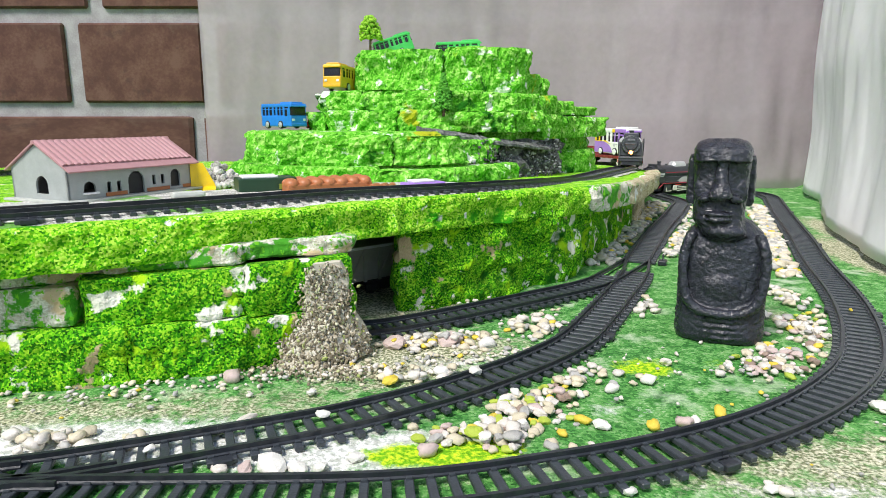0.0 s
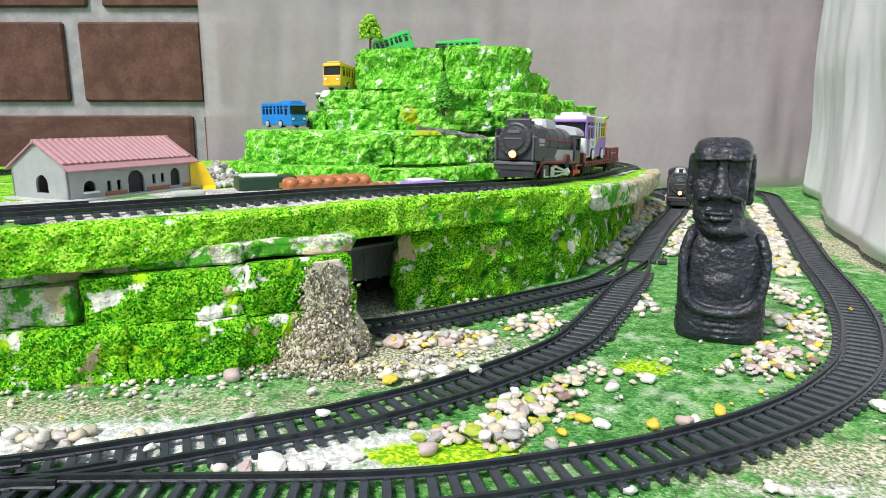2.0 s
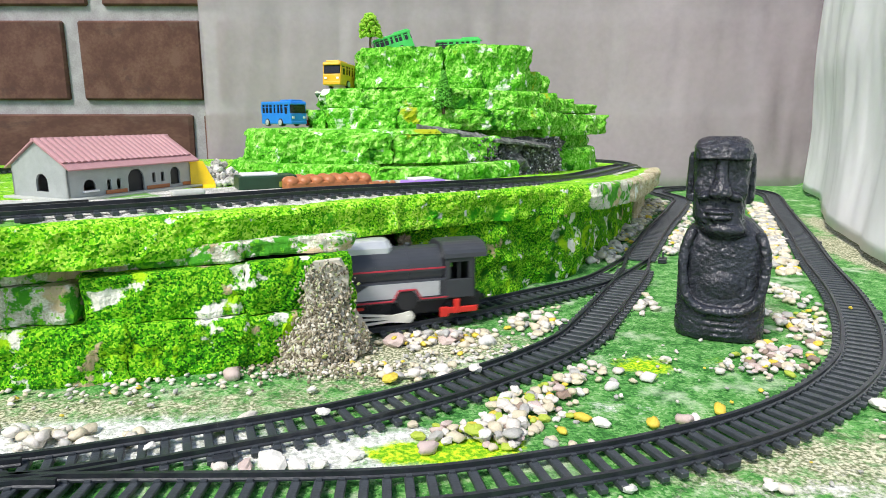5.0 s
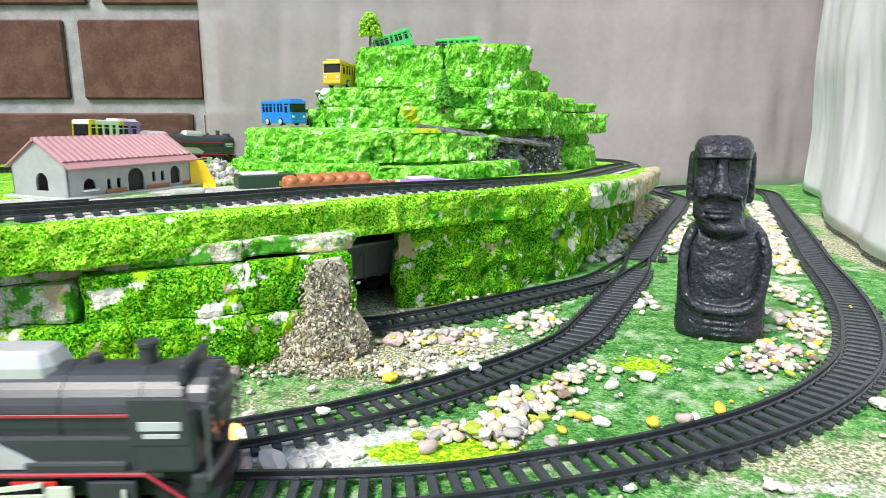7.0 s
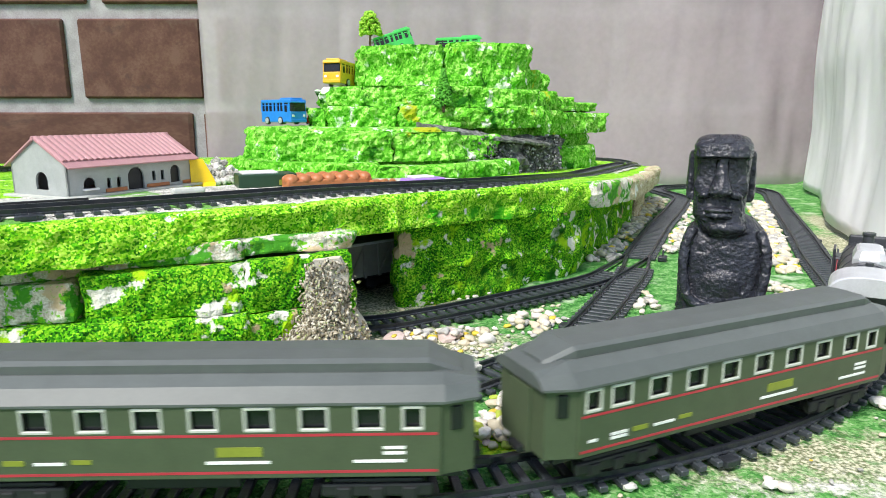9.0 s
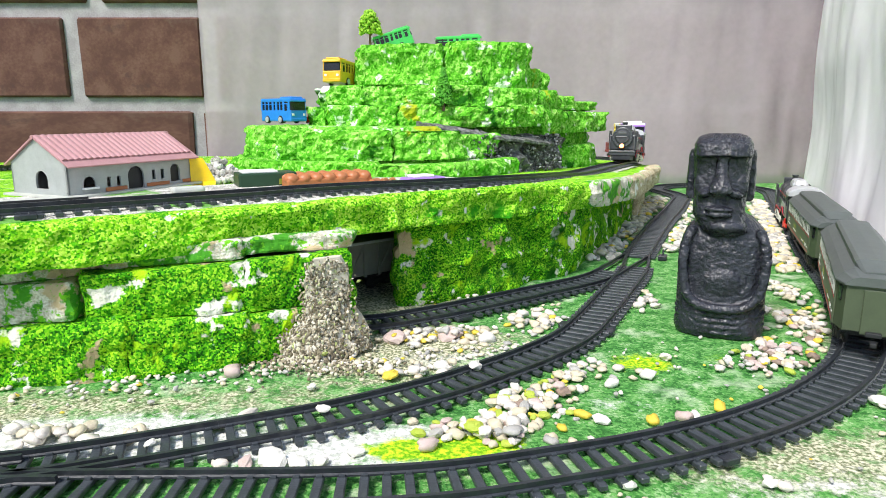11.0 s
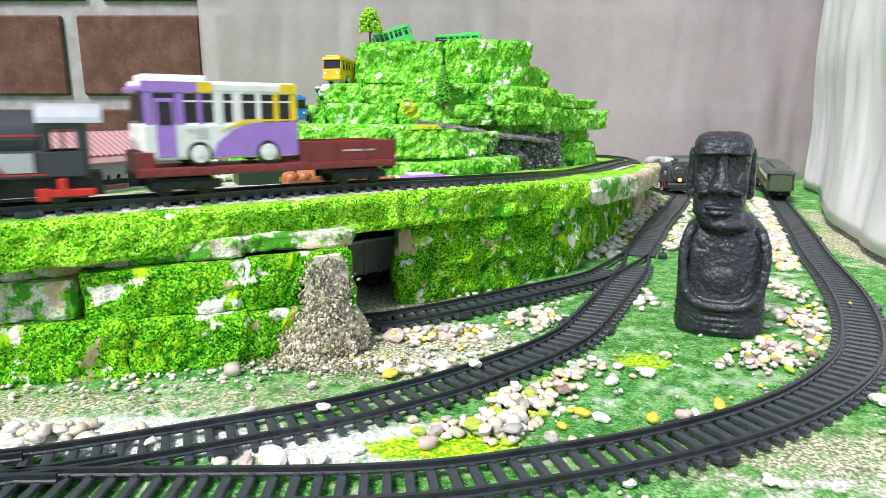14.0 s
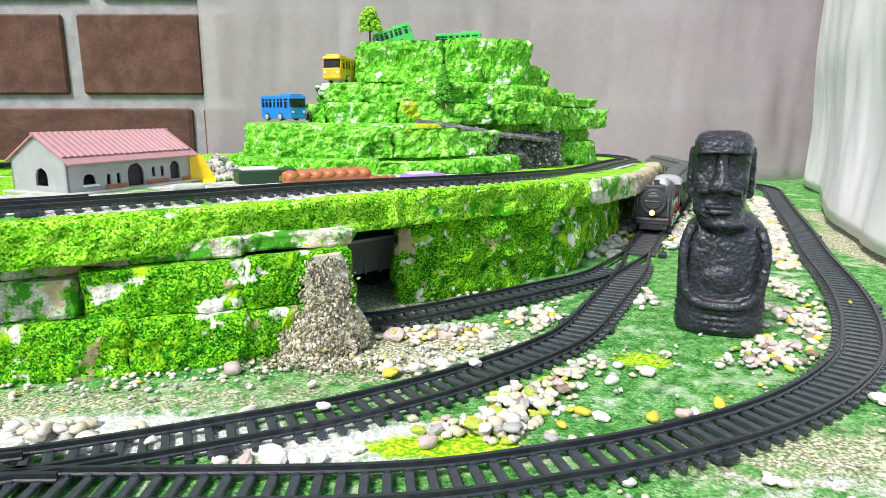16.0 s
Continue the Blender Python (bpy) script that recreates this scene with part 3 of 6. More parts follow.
    for i, q in enumerate(path):
        d, n = side_of(path, i)
        w = 0.012 + 0.003 * noise.noise(Vector((i * 0.3, 2, 0)))
        rows.append([(q.x + n.x * o, q.y + n.y * o, q.z + z + 0.0015 * noise.noise(Vector((i * 0.5, o * 200, 7)))) for o, z in ((-w, -0.004), (-w, -0.002), (-w * 0.4, 0.0010), (w * 0.5, 0.0015), (w * 1.6, 0.003), (w * 1.6, -0.004))])
    loft(rows, pb)
    part("cinder_path", pb, M_DARKSTONE, h, "dark grey cinder path")
    lay([(0.105, 0.720), (0.132, 0.715), (0.164, 0.757), (0.164, 0.80), (0.11, 0.81)], 0.044, 0.0890, M_HILL, 73.0)
    part("scree", rock([(0.03, 0.60), (0.052, 0.556), (0.078, 0.592), (0.102, 0.645), (0.124, 0.71), (0.11, 0.76), (0.04, 0.72)], 0.047, 0.089, step=0.004, rough=0.005, lump=0.012, ledge=0.012, seed=70.0), M_DARKSTONE, h, "dark grey rubble slope")
    rng = random.Random(3)
    b = bmesh.new()
    for _ in range(760):
        u, v = rng.random(), rng.random()
        x = 0.026 + 0.088 * u + rng.gauss(0, 0.003)
        z = 0.088 - 0.032 * v
        y = 0.545 + 1.35 * (x - 0.045) - 0.020 * v + rng.gauss(0, 0.002)
        s = rng.uniform(0.0006, 0.0019)
        bmesh.ops.create_icosphere(b, subdivisions=1, radius=1, matrix=Matrix.LocRotScale((x, y + 0.010, z), Euler((rng.random() * 6, rng.random() * 6, 0)), (s, s * 0.8, s * 0.6)))
    tagged(part("rubble", b, M_GRAVEL_DARK, h, "loose dark rubble"), kind="stuff")
    return h


hill_1 = hill()


# ---------------------------------------------------------------- tracks
def sleeper_mesh():
    b = box(-0.0014, 0.0014, -0.0125, 0.0125, 0.0, 0.0019, 0.0003, seg=1)
    for y in (-0.0083, 0.0083):
        for s in (-1, 1):
            box(-0.0009, 0.0009, y + s * 0.0014 - 0.0005, y + s * 0.0014 + 0.0005, 0.0018, 0.0026, bm=b)
    me = bpy.data.meshes.new("sleeper")
    b.to_mesh(me)
    b.free()
    me.materials.append(M_SLEEPER)
    return me


SLEEPER = sleeper_mesh()
PROFILE = [(-0.0011, 0.0017), (-0.0011, 0.0023), (-0.0005, 0.0027), (-0.0006, 0.0035), (-0.0007, 0.0044), (0.0007, 0.0044), (0.0006, 0.0035), (0.0005, 0.0027), (0.0011, 0.0023), (0.0011, 0.0017)]
GAUGE = 0.0165


def rail_run(pts, off, low=0.0, b=None):
    rows = []
    for i, p in enumerate(pts):
        d, n = side_of(pts, i)
        rows.append([p + n * (off + u) + Vector((0, 0, v - low)) for u, v in PROFILE])
    return loft(rows, b)


def lay_track(points, height, skip=0.0, low=0.0, piece=0.21, label="", upto=None):
    """Sectional toy track: rails and single sleepers, in sections joined end to end."""
    pts, length = spline([(x, y, height(x, y)) for x, y in points], 0.0067)
    n = max(1, round(length / piece))
    per = len(pts) / n
    for k in range(n):
        run = pts[int(k * per):int((k + 1) * per) + 1]
        if len(run) < 3:
            continue
        sec = thing("track_section", label or "black plastic toy railway track on flocked ground", "track", "railway track sections")
        part("rail", rail_run(run, GAUGE / 2, low), M_TRACK, sec)
        part("rail", rail_run(run, -GAUGE / 2, low), M_TRACK, sec)
        for i, p in enumerate(run[:-1]):
            if (int(k * per) + i) * 0.0067 < skip:
                continue
            d, s = side_of(run, i)
            q = (run[i] + run[i + 1]) / 2
            shared("sleeper", SLEEPER, sec, Matrix.Translation((q.x, q.y, q.z - low)) @ d.to_track_quat("X", "Z").to_matrix().to_4x4())
        d, s = side_of(run, 0)
        if (int(k * per)) * 0.0067 >= skip:
            b = box(-0.003, 0.003, 0.0098, 0.0138, 0.0, 0.0022, 0.0004)
            box(-0.003, 0.003, -0.0138, -0.0098, 0.0, 0.0022, 0.0004, bm=b)
            c = part("joint_clip", b, M_TRACK, sec)
            c.matrix_basis = Matrix.Translation(run[0]) @ d.to_track_quat("X", "Z").to_matrix().to_4x4()


flat = lambda x, y: 0.0003
LOWER = FRONT_TRACK + BACK_TURN + LEFT_STRAIGHT
lay_track(FRONT_TRACK + BACK_TURN + LEFT_STRAIGHT, flat)
lay_track([LEFT_STRAIGHT[-1]] + TUNNEL_TRACK, flat, skip=0.05, low=0.0002)
lay_track(INNER_TRACK, flat, skip=0.03, low=0.0001)
lay_track(UPPER_TRACK[:21], lambda x, y: floor_z(y) + 0.0003, label="black plastic toy railway track on the raised platform")
lay_track(UPPER_TRACK[20:], lambda x, y: floor_z(y) + 0.0003, label="black plastic toy railway track on the raised platform")


def ribbon(points, off0, off1, z, m, label, name, seed):
    """A thin uneven strip of ballast laid along the upper track."""
    pts, _ = spline([(x, y, floor_z(y) + z) for x, y in points], 0.003)
    b = bmesh.new()
    rows = []
    for i, p in enumerate(pts):
        d, n = side_of(pts, i)
        w = 0.003 * noise.noise(Vector((i * 0.12, seed, 0)))
        row = []
        for k in range(9):
            o = off0 + (off1 - off0) * k / 8 + (w if k in (0, 8) else 0)
            edge = -0.0012 if k in (0, 8) else 0.0005 * noise.noise(Vector((p.x * 200, p.y * 200, k + seed)))
            row.append(b.verts.new((p.x + n.x * o, p.y + n.y * o, p.z + edge)))
        rows.append(row)
    for r0, r1 in zip(rows, rows[1:]):
        for k in range(8):
            b.faces.new((r0[k], r0[k + 1], r1[k + 1], r1[k]))
    tagged(part(name, b, m), label, "ballast", kind="structure")


ribbon(UPPER_TRACK[6:18], 0.0155, -0.0200, 0.0007, M_BALLAST, "pale ballast strip under the upper track", "ballast_strip", 1.0)
ribbon(UPPER_TRACK[10:17], -0.0190, -0.0850, 0.0003, M_BALLAST, "pale gravel yard beside the upper track", "gravel_yard", 4.0)


def switch_details():
    """Check rails and the lever boxes of the two switches."""
    for points, x0, x1, side in ((INNER_TRACK, -0.150, -0.100, 1), (FRONT_TRACK, -0.230, -0.108, 1), (INNER_TRACK, -0.175, -0.125, -1)):
        pts, _ = spline([(x, y, 0.0003) for x, y in points], 0.004)
        run = [q for q in pts if x0 < q.x < x1 and q.y < 0.25]
        sw = thing("check_rail", "short black check rail inside the switch track", "rail", "check rails")
        part("rail", rail_run(run, side * (GAUGE / 2 - 0.0032)), M_TRACK, sw)
    lever = thing("switch_lever", "small black switch lever box beside the track", "lever")
    part("box", box(-0.0045, 0.0045, -0.0030, 0.0030, 0.0, 0.0035, 0.0006), M_TRACK, lever)
    part("handle", cyl((0, 0, 0.003), (0.002, 0, 0.0075), 0.0006, n=8), M_TRACK, lever)
    lever.matrix_basis = pose(0.1640, 0.4740, 0.0, 0, 0, 66)


switch_details()


# ---------------------------------------------------------------- statue
def moai():
    def ring(z, cx, cy, rx, ry, p=2.6, n=40):
        out = []
        for k in range(n):
            a = 2 * math.pi * k / n
            c, s = math.cos(a), math.sin(a)
            out.append((cx + rx * abs(c) ** (2 / p) * (1 if c > 0 else -1), cy + ry * abs(s) ** (2 / p) * (1 if s > 0 else -1), z))
        return out
    def ball(b, c, r, rot=(0, 0, 0)):
        bmesh.ops.create_icosphere(b, subdivisions=3, radius=1, matrix=Matrix.LocRotScale(c, Euler(rot), r))
    b = bmesh.new()
    loft([ring(z, 0, 0, rx, ry, p) for z, rx, ry, p in
          [(0.0, 0.0215, 0.016, 3.2), (0.003, 0.0225, 0.017, 3.2), (0.012, 0.0222, 0.0168, 3), (0.025, 0.0222, 0.0155, 3), (0.038, 0.0222, 0.0145, 3), (0.047, 0.0212, 0.0135, 2.8), (0.053, 0.0185, 0.012, 2.6), (0.058, 0.013, 0.010, 2.4), (0.062, 0.009, 0.008, 2.2)]], b)
    loft([ring(z, -0.0008, y, rx, ry, p) for z, y, rx, ry, p in
          [(0.0500, -0.006, 0.0085, 0.0085, 2.6), (0.0525, -0.006, 0.0112, 0.0110, 2.8), (0.0600, -0.004, 0.0128, 0.0125, 3), (0.0700, -0.002, 0.0138, 0.0125, 3.2), (0.0800, -0.001, 0.0145, 0.0125, 3.4), (0.0870, -0.001, 0.0148, 0.0128, 3.4), (0.0935, 0.0005, 0.0142, 0.0125, 3.2), (0.0965, 0.001, 0.0115, 0.0100, 3), (0.0972, 0.001, 0.006, 0.006, 2.4)]], b)
    loft([ring(z, -0.0008, y, rx, ry, 3.6) for z, y, rx, ry in
          [(0.0868, -0.003, 0.0138, 0.0112), (0.0878, -0.0042, 0.0150, 0.0138), (0.0930, -0.0030, 0.0148, 0.0136), (0.0960, -0.0010, 0.0130, 0.0115), (0.0976, 0.0005, 0.0085, 0.0080)]], b)
    loft([ring(z, -0.0008, y, rx, ry, 2.4, 20) for z, y, rx, ry in
          [(0.0695, -0.0165, 0.0040, 0.003), (0.0712, -0.0170, 0.0062, 0.0042), (0.0735, -0.0165, 0.0056, 0.0044), (0.078, -0.0150, 0.0036, 0.0036), (0.084, -0.0138, 0.0029, 0.0030), (0.089, -0.0132, 0.0028, 0.0028)]], b)
    ball(b, (-0.0082, -0.0145, 0.0704), (0.0044, 0.0036, 0.0021), (0, -0.25, 0))
    ball(b, (0.0066, -0.0145, 0.0704), (0.0044, 0.0036, 0.0021), (0, 0.25, 0))
    ball(b, (-0.0008, -0.0165, 0.0632), (0.0072, 0.0030, 0.0014))
    ball(b, (-0.0008, -0.0165, 0.0606), (0.0066, 0.0030, 0.0015))
    ball(b, (-0.0008, -0.0140, 0.0548), (0.0098, 0.0050, 0.0036))
    ball(b, (-0.0085, -0.0105, 0.0735), (0.0060, 0.0030, 0.0085))
    ball(b, (0.0070, -0.0105, 0.0735), (0.0060, 0.0030, 0.0085))
    for sx in (-1, 1):
        loft([ring(z, sx * x - 0.0008, 0.001, 0.0020, 0.0042, 2.6, 20) for z, x in [(0.066, 0.0150), (0.068, 0.0158), (0.074, 0.0160), (0.080, 0.0158), (0.087, 0.0155), (0.090, 0.0148)]], b)
        pts, _ = spline([(sx * 0.0165, -0.0105, 0.052), (sx * 0.0195, -0.0130, 0.044), (sx * 0.0195, -0.0150, 0.032), (sx * 0.0170, -0.0162, 0.022), (sx * 0.0105, -0.0172, 0.0165), (0, -0.0176, 0.0150)], 0.0012)
        for q in pts:
            ball(b, q, (0.0026, 0.0022, 0.0022))
    ball(b, (0, -0.0110, 0.0270), (0.0125, 0.0060, 0.0100))
    ball(b, (0, -0.0100, 0.0410), (0.0130, 0.0045, 0.0100))
    for z in (0.0115, 0.0085, 0.0055, 0.0028):
        for k in range(31):
            a = radians(-78 + 156 * k / 30)
            ball(b, (0.0215 * math.sin(a), -0.0166 * math.cos(a) ** 0.6, z - 0.0018 * math.cos(a) + 0.002), (0.0016, 0.0013, 0.0011))
    for v in b.verts:
        v.co.x *= 0.92
        if v.co.z > 0.058:
            v.co.x = v.co.x * (1 - 0.06 * min(1.0, (v.co.z - 0.058) / 0.008)) - 0.0034
        v.co += Vector((noise.noise(v.co * 350), noise.noise(v.co * 350 + Vector((9, 0, 0))), noise.noise(v.co * 350 + Vector((0, 9, 0))))) * 0.0004
    ob = part("statue", b, M_MOAI, smooth=True)
    r = ob.modifiers.new("weld", "REMESH")
    r.mode, r.voxel_size, r.use_smooth_shade = "VOXEL", 0.0005, True
    s = ob.modifiers.new("soften", "SMOOTH")
    s.factor, s.iterations = 0.5, 2
    tex = bpy.data.textures.new("hammered", "CLOUDS")
    tex.noise_scale, tex.noise_depth = 0.0022, 2
    dm = ob.modifiers.new("hammered", "DISPLACE")
    dm.texture, dm.strength, dm.mid_level, dm.texture_coords = tex, 0.0008, 0.5, "LOCAL"
    ob.matrix_basis = pose(0.1390, 0.3150, -0.0005, 0, 0, -22)
    return tagged(ob, "glossy black stone head-and-torso statue standing on green ground", "statue")


moai()


# ---------------------------------------------------------------- paints for the toys
M_BLACK = plain("black_plastic", (0.042, 0.045, 0.052), 0.36, bump=0.04)
M_BLACK2 = plain("matt_black_plastic", (0.012, 0.013, 0.015), 0.6, bump=0.1)
M_SILVER = plain("silver_plastic", (0.58, 0.59, 0.61), 0.35, 0.3)
M_PANEL = plain("dull_grey_plastic", (0.44, 0.45, 0.46), 0.4)
M_FITTING = plain("worn_grey_fittings", (0.11, 0.115, 0.125), 0.4)
M_RED = plain("red_plastic", (0.62, 0.03, 0.02), 0.4)
M_REDLINE = plain("dark_red_line", (0.42, 0.03, 0.05), 0.45)
M_WHITE = plain("white_plastic", (0.8, 0.8, 0.79), 0.4)
M_GREYMARK = plain("grey_print", (0.5, 0.51, 0.53), 0.5)
M_CREAM = plain("cream_rod", (0.66, 0.66, 0.58), 0.45)
M_OLIVE = plain("olive_coach", (0.062, 0.082, 0.046), 0.5)
M_ROOF = plain("grey_roof", (0.085, 0.098, 0.094), 0.5)
M_FRAME = plain("window_frame_cream", (0.5, 0.52, 0.47), 0.5)
M_YELLOWMARK = plain("olive_yellow_print", (0.22, 0.26, 0.03), 0.5)
M_MAROON = plain("maroon_plastic", (0.20, 0.03, 0.03), 0.45)
M_PURPLE = plain("lilac_plastic", (0.36, 0.19, 0.62), 0.32, coat=0.3)
M_YELLOW = plain("yellow_plastic", (0.85, 0.60, 0.01), 0.32, coat=0.3)
M_AMBER = plain("amber_plastic", (0.80, 0.44, 0.02), 0.32, coat=0.3)
M_BLUE = plain("blue_plastic", (0.02, 0.22, 0.72), 0.3, coat=0.3)
M_GREENBUS = plain("green_plastic", (0.06, 0.55, 0.10), 0.3, coat=0.3)
M_GLASS = plain("dark_window", (0.012, 0.013, 0.016), 0.12)
M_HOUSE = plain("pale_house_plastic", (0.36, 0.385, 0.375), 0.55, bump=0.1)
M_TILE = plain("pink_roof_tile", (0.46, 0.25, 0.26), 0.28, bump=0.1)
M_ORANGE = plain("orange_brown_plastic", (0.42, 0.15, 0.055), 0.45)
M_DARKGREEN = plain("dark_green_plastic", (0.012, 0.05, 0.02), 0.45)


def lamp_material(name, colour, power):
    m = bpy.data.materials.new(name)
    m.use_nodes = True
    b = m.node_tree.nodes["Principled BSDF"]
    b.inputs["Base Color"].default_value = (*colour, 1)
    b.inputs["Emission Color"].default_value = (*colour, 1)
    b.inputs["Emission Strength"].default_value = power
    return m


M_LAMP = lamp_material("headlamp_glow", (1.0, 0.22, 0.05), 6.0)
M_LAMPCORE = lamp_material("headlamp_core", (1.0, 0.70, 0.42), 16.0)


def wheel(r, y, x, parent, rim=M_BLACK2):
    s = 1 if y > 0 else -1
    b = cyl((x, y - s * 0.0012, r), (x, y + s * 0.0006, r), r, n=24, bevel=0.0002)
    cyl((x, y + s * 0.0005, r), (x, y + s * 0.0012, r), r * 0.72, n=20, bm=b, bevel=0.0002)
    cyl((x, y + s * 0.0010, r), (x, y + s * 0.0020, r), r * 0.25, n=12, bm=b)
    return part("wheel", b, rim, parent)


def half_round(x0, x1, w, z0, z1, n=14, p=2.2):
    """A rounded hood over the width w between two ends."""
    rows = []
    for x in (x0, x0 + 0.0008, x1 - 0.0008, x1):
        k = 0.94 if x in (x0, x1) else 1.0
        row = []
        for i in range(n + 1):
            a = math.pi * i / n
            c, s = math.cos(a), math.sin(a)
            row.append((x, k * w / 2 * abs(c) ** (2 / p) * (1 if c > 0 else -1), z0 + k * (z1 - z0) * s ** (2 / p)))
        rows.append(row)
    return loft(rows)


def locomotive(name="locomotive", roof=None):
    """A black toy steam engine, 135 mm long; local x forward, z = 0 on the rail tops."""
    L = thing(name, "black toy steam locomotive with red lines and silver dome", "locomotive")
    chassis = part("chassis", box(-0.064, 0.060, -0.0095, 0.0095, 0.003, 0.012, 0.0008), M_BLACK2, L)
    body = box(-0.0415, 0.050, -0.0125, 0.0125, 0.0115, 0.0215, 0.0008)
    box(-0.0415, 0.052, -0.0138, 0.0138, 0.0108, 0.0124, 0.0003, bm=body)
    box(0.012, 0.042, -0.0136, 0.0136, 0.0115, 0.0150, 0.0008, bm=body)
    part("side_skirt", body, M_BLACK, L)
    boiler = cyl((-0.040, 0, 0.0255), (0.058, 0, 0.0255), 0.0115, n=36, bevel=0.0005)
    for x in (-0.02, 0.0, 0.022, 0.045):
        part("boiler_band", cyl((x - 0.0005, 0, 0.0255), (x + 0.0005, 0, 0.0255), 0.0118, n=36), M_BLACK, L)
    part("boiler", boiler, M_BLACK, L, smooth=False)
    front = box(0.046, 0.0625, -0.0146, 0.0146, 0.0125, 0.0285, 0.0012)
    cyl((0.058, 0, 0.0258), (0.0655, 0, 0.0258), 0.0110, n=32, bm=front, bevel=0.001)
    cyl((0.0650, 0, 0.0262), (0.0668, 0, 0.0262), 0.0085, 0.0065, n=28, bm=front)
    part("smokebox", front, M_BLACK, L)
    for s in (-1, 1):
        d = box(0.044, 0.0615, s * 0.0143 - 0.0006, s * 0.0143 + 0.0006, 0.0200, 0.0330, 0.0005)
        part("smoke_deflector", d, M_BLACK, L)
        mk = box(0.0468, 0.0590, s * 0.01495 - 0.0001, s * 0.01495 + 0.0001, 0.0243, 0.0268, 0.00008, seg=1)
        box(0.0480, 0.0582, s * 0.01495 - 0.0001, s * 0.01495 + 0.0001, 0.0222, 0.0235, 0.00008, bm=mk, seg=1)
        part("print_bar", mk, M_GREYMARK, L, "plain grey printed bars")
        ln = box(-0.0405, 0.043, s * 0.0124 - 0.0001, s * 0.0124 + 0.0003 * 1.0, 0.0268, 0.0276, 0.00008, seg=1)
        part("red_line", ln, M_REDLINE, L)
        low = box(-0.0415, -0.026, s * 0.0140 - 0.0001, s * 0.0140 + 0.0002, 0.0118, 0.0125, 0.00008, seg=1)
        for q in ((-0.026, 0.0120, -0.0225, 0.0172), (-0.0225, 0.0172, -0.0125, 0.0172), (-0.0125, 0.0172, -0.009, 0.0120), (-0.009, 0.0120, 0.0475, 0.0120), (0.0475, 0.0120, 0.0580, 0.0050)):
            cyl((q[0], s * 0.0142, q[1]), (q[2], s * 0.0142, q[3]), 0.0005, n=6, bm=low)
        part("red_line", low, M_REDLINE, L)
        arch = cyl((-0.0175, s * 0.0100, 0.0120), (-0.0175, s * 0.0141, 0.0120), 0.0055, n=24, bevel=0.0003)
        part("wheel_arch", arch, M_BLACK2, L)
        panel = bmesh.new()
        loft([[(-0.037, y, 0.0130), (-0.037, y, 0.0205), (0.004, y, 0.0205), (0.016, y, 0.0145), (0.016, y, 0.0130)] for y in (s * 0.0124, s * 0.0130)], panel)
        part("grey_panel", panel, M_PANEL, L, "grey streamlined side panel")
        steam = box(0.0300, 0.0440, s * 0.0128 - 0.0012, s * 0.0128 + 0.0012, 0.0015, 0.0100, 0.0006)
        cyl((0.040, s * 0.0128, 0.0055), (0.040, s * 0.0146, 0.0055), 0.0018, n=14, bm=steam)
        part("cylinder_block", steam, M_BLACK, L)
        part("cylinder_plate", box(0.0175, 0.0255, s * 0.0140 - 0.0005, s * 0.0140 + 0.0005, 0.0015, 0.0088, 0.0004), M_CREAM, L)
        part("frame_plate", box(0.008, 0.021, s * 0.0136 - 0.0004, s * 0.0136 + 0.0004, 0.0085, 0.0100, 0.0003), M_RED, L)
        rod = cyl((-0.0175, s * 0.0145, 0.0048), (-0.0175, s * 0.0156, 0.0048), 0.0031, n=22, bevel=0.0003)
        loft([[(-0.0165, y, 0.0020), (-0.0165, y, 0.0074), (-0.0060, y, 0.0064), (-0.0060, y, 0.0030)] for y in (s * 0.0146, s * 0.0155)], rod)
        for z0, z1 in ((0.0060, 0.0088), (0.0050, 0.0054), (0.0036, 0.0020)):
            loft([[(x, y, z - 0.0006), (x, y, z + 0.0006), (x, y + s * 0.0008, z + 0.0006), (x, y + s * 0.0008, z - 0.0006)] for x, y, z in ((-0.0070, s * 0.0147, z0), (0.0185, s * 0.0147, z1))], rod)
        cyl((-0.0175, s * 0.0150, 0.0048), (-0.0175, s * 0.0166, 0.0048), 0.0013, n=14, bm=rod)
        box(0.0300, 0.0420, s * 0.0146 - 0.0004, s * 0.0146 + 0.0004, 0.0014, 0.0024, 0.0003, bm=rod)
        box(0.0408, 0.0420, s * 0.0146 - 0.0004, s * 0.0146 + 0.0004, 0.0014, 0.0070, 0.0003, bm=rod)
        part("side_rod", rod, M_CREAM, L, "cream side rod").location = (0, 0, 0)
        bogie = box(-0.0600, -0.0370, s * 0.0132 - 0.0007, s * 0.0132 + 0.0007, 0.0030, 0.0062, 0.0005)
        box(-0.0490, -0.0455, s * 0.0136 - 0.0007, s * 0.0136 + 0.0007, 0.0030, 0.0105, 0.0005, bm=bogie)
        box(-0.0420, -0.0370, s * 0.0136 - 0.0007, s * 0.0136 + 0.0007, 0.0015, 0.0068, 0.0005, bm=bogie)
        part("red_truck", bogie, M_RED, L, "red trailing truck frame")
        for x, r in ((-0.0175, 0.0066), (-0.002, 0.0062), (0.0120, 0.0062), (-0.045, 0.0048), (0.0360, 0.0040), (0.052, 0.0040)):
            wheel(r, s * 0.0098, x, L)
        # cab side with its window
        cab = box(-0.0575, -0.0405, s * 0.0132 - 0.0006, s * 0.0132 + 0.0006, 0.0110, 0.0210, 0.0004)
        box(-0.0575, -0.0545, s * 0.0132 - 0.0006, s * 0.0132 + 0.0006, 0.0210, 0.0300, 0.0003, bm=cab)
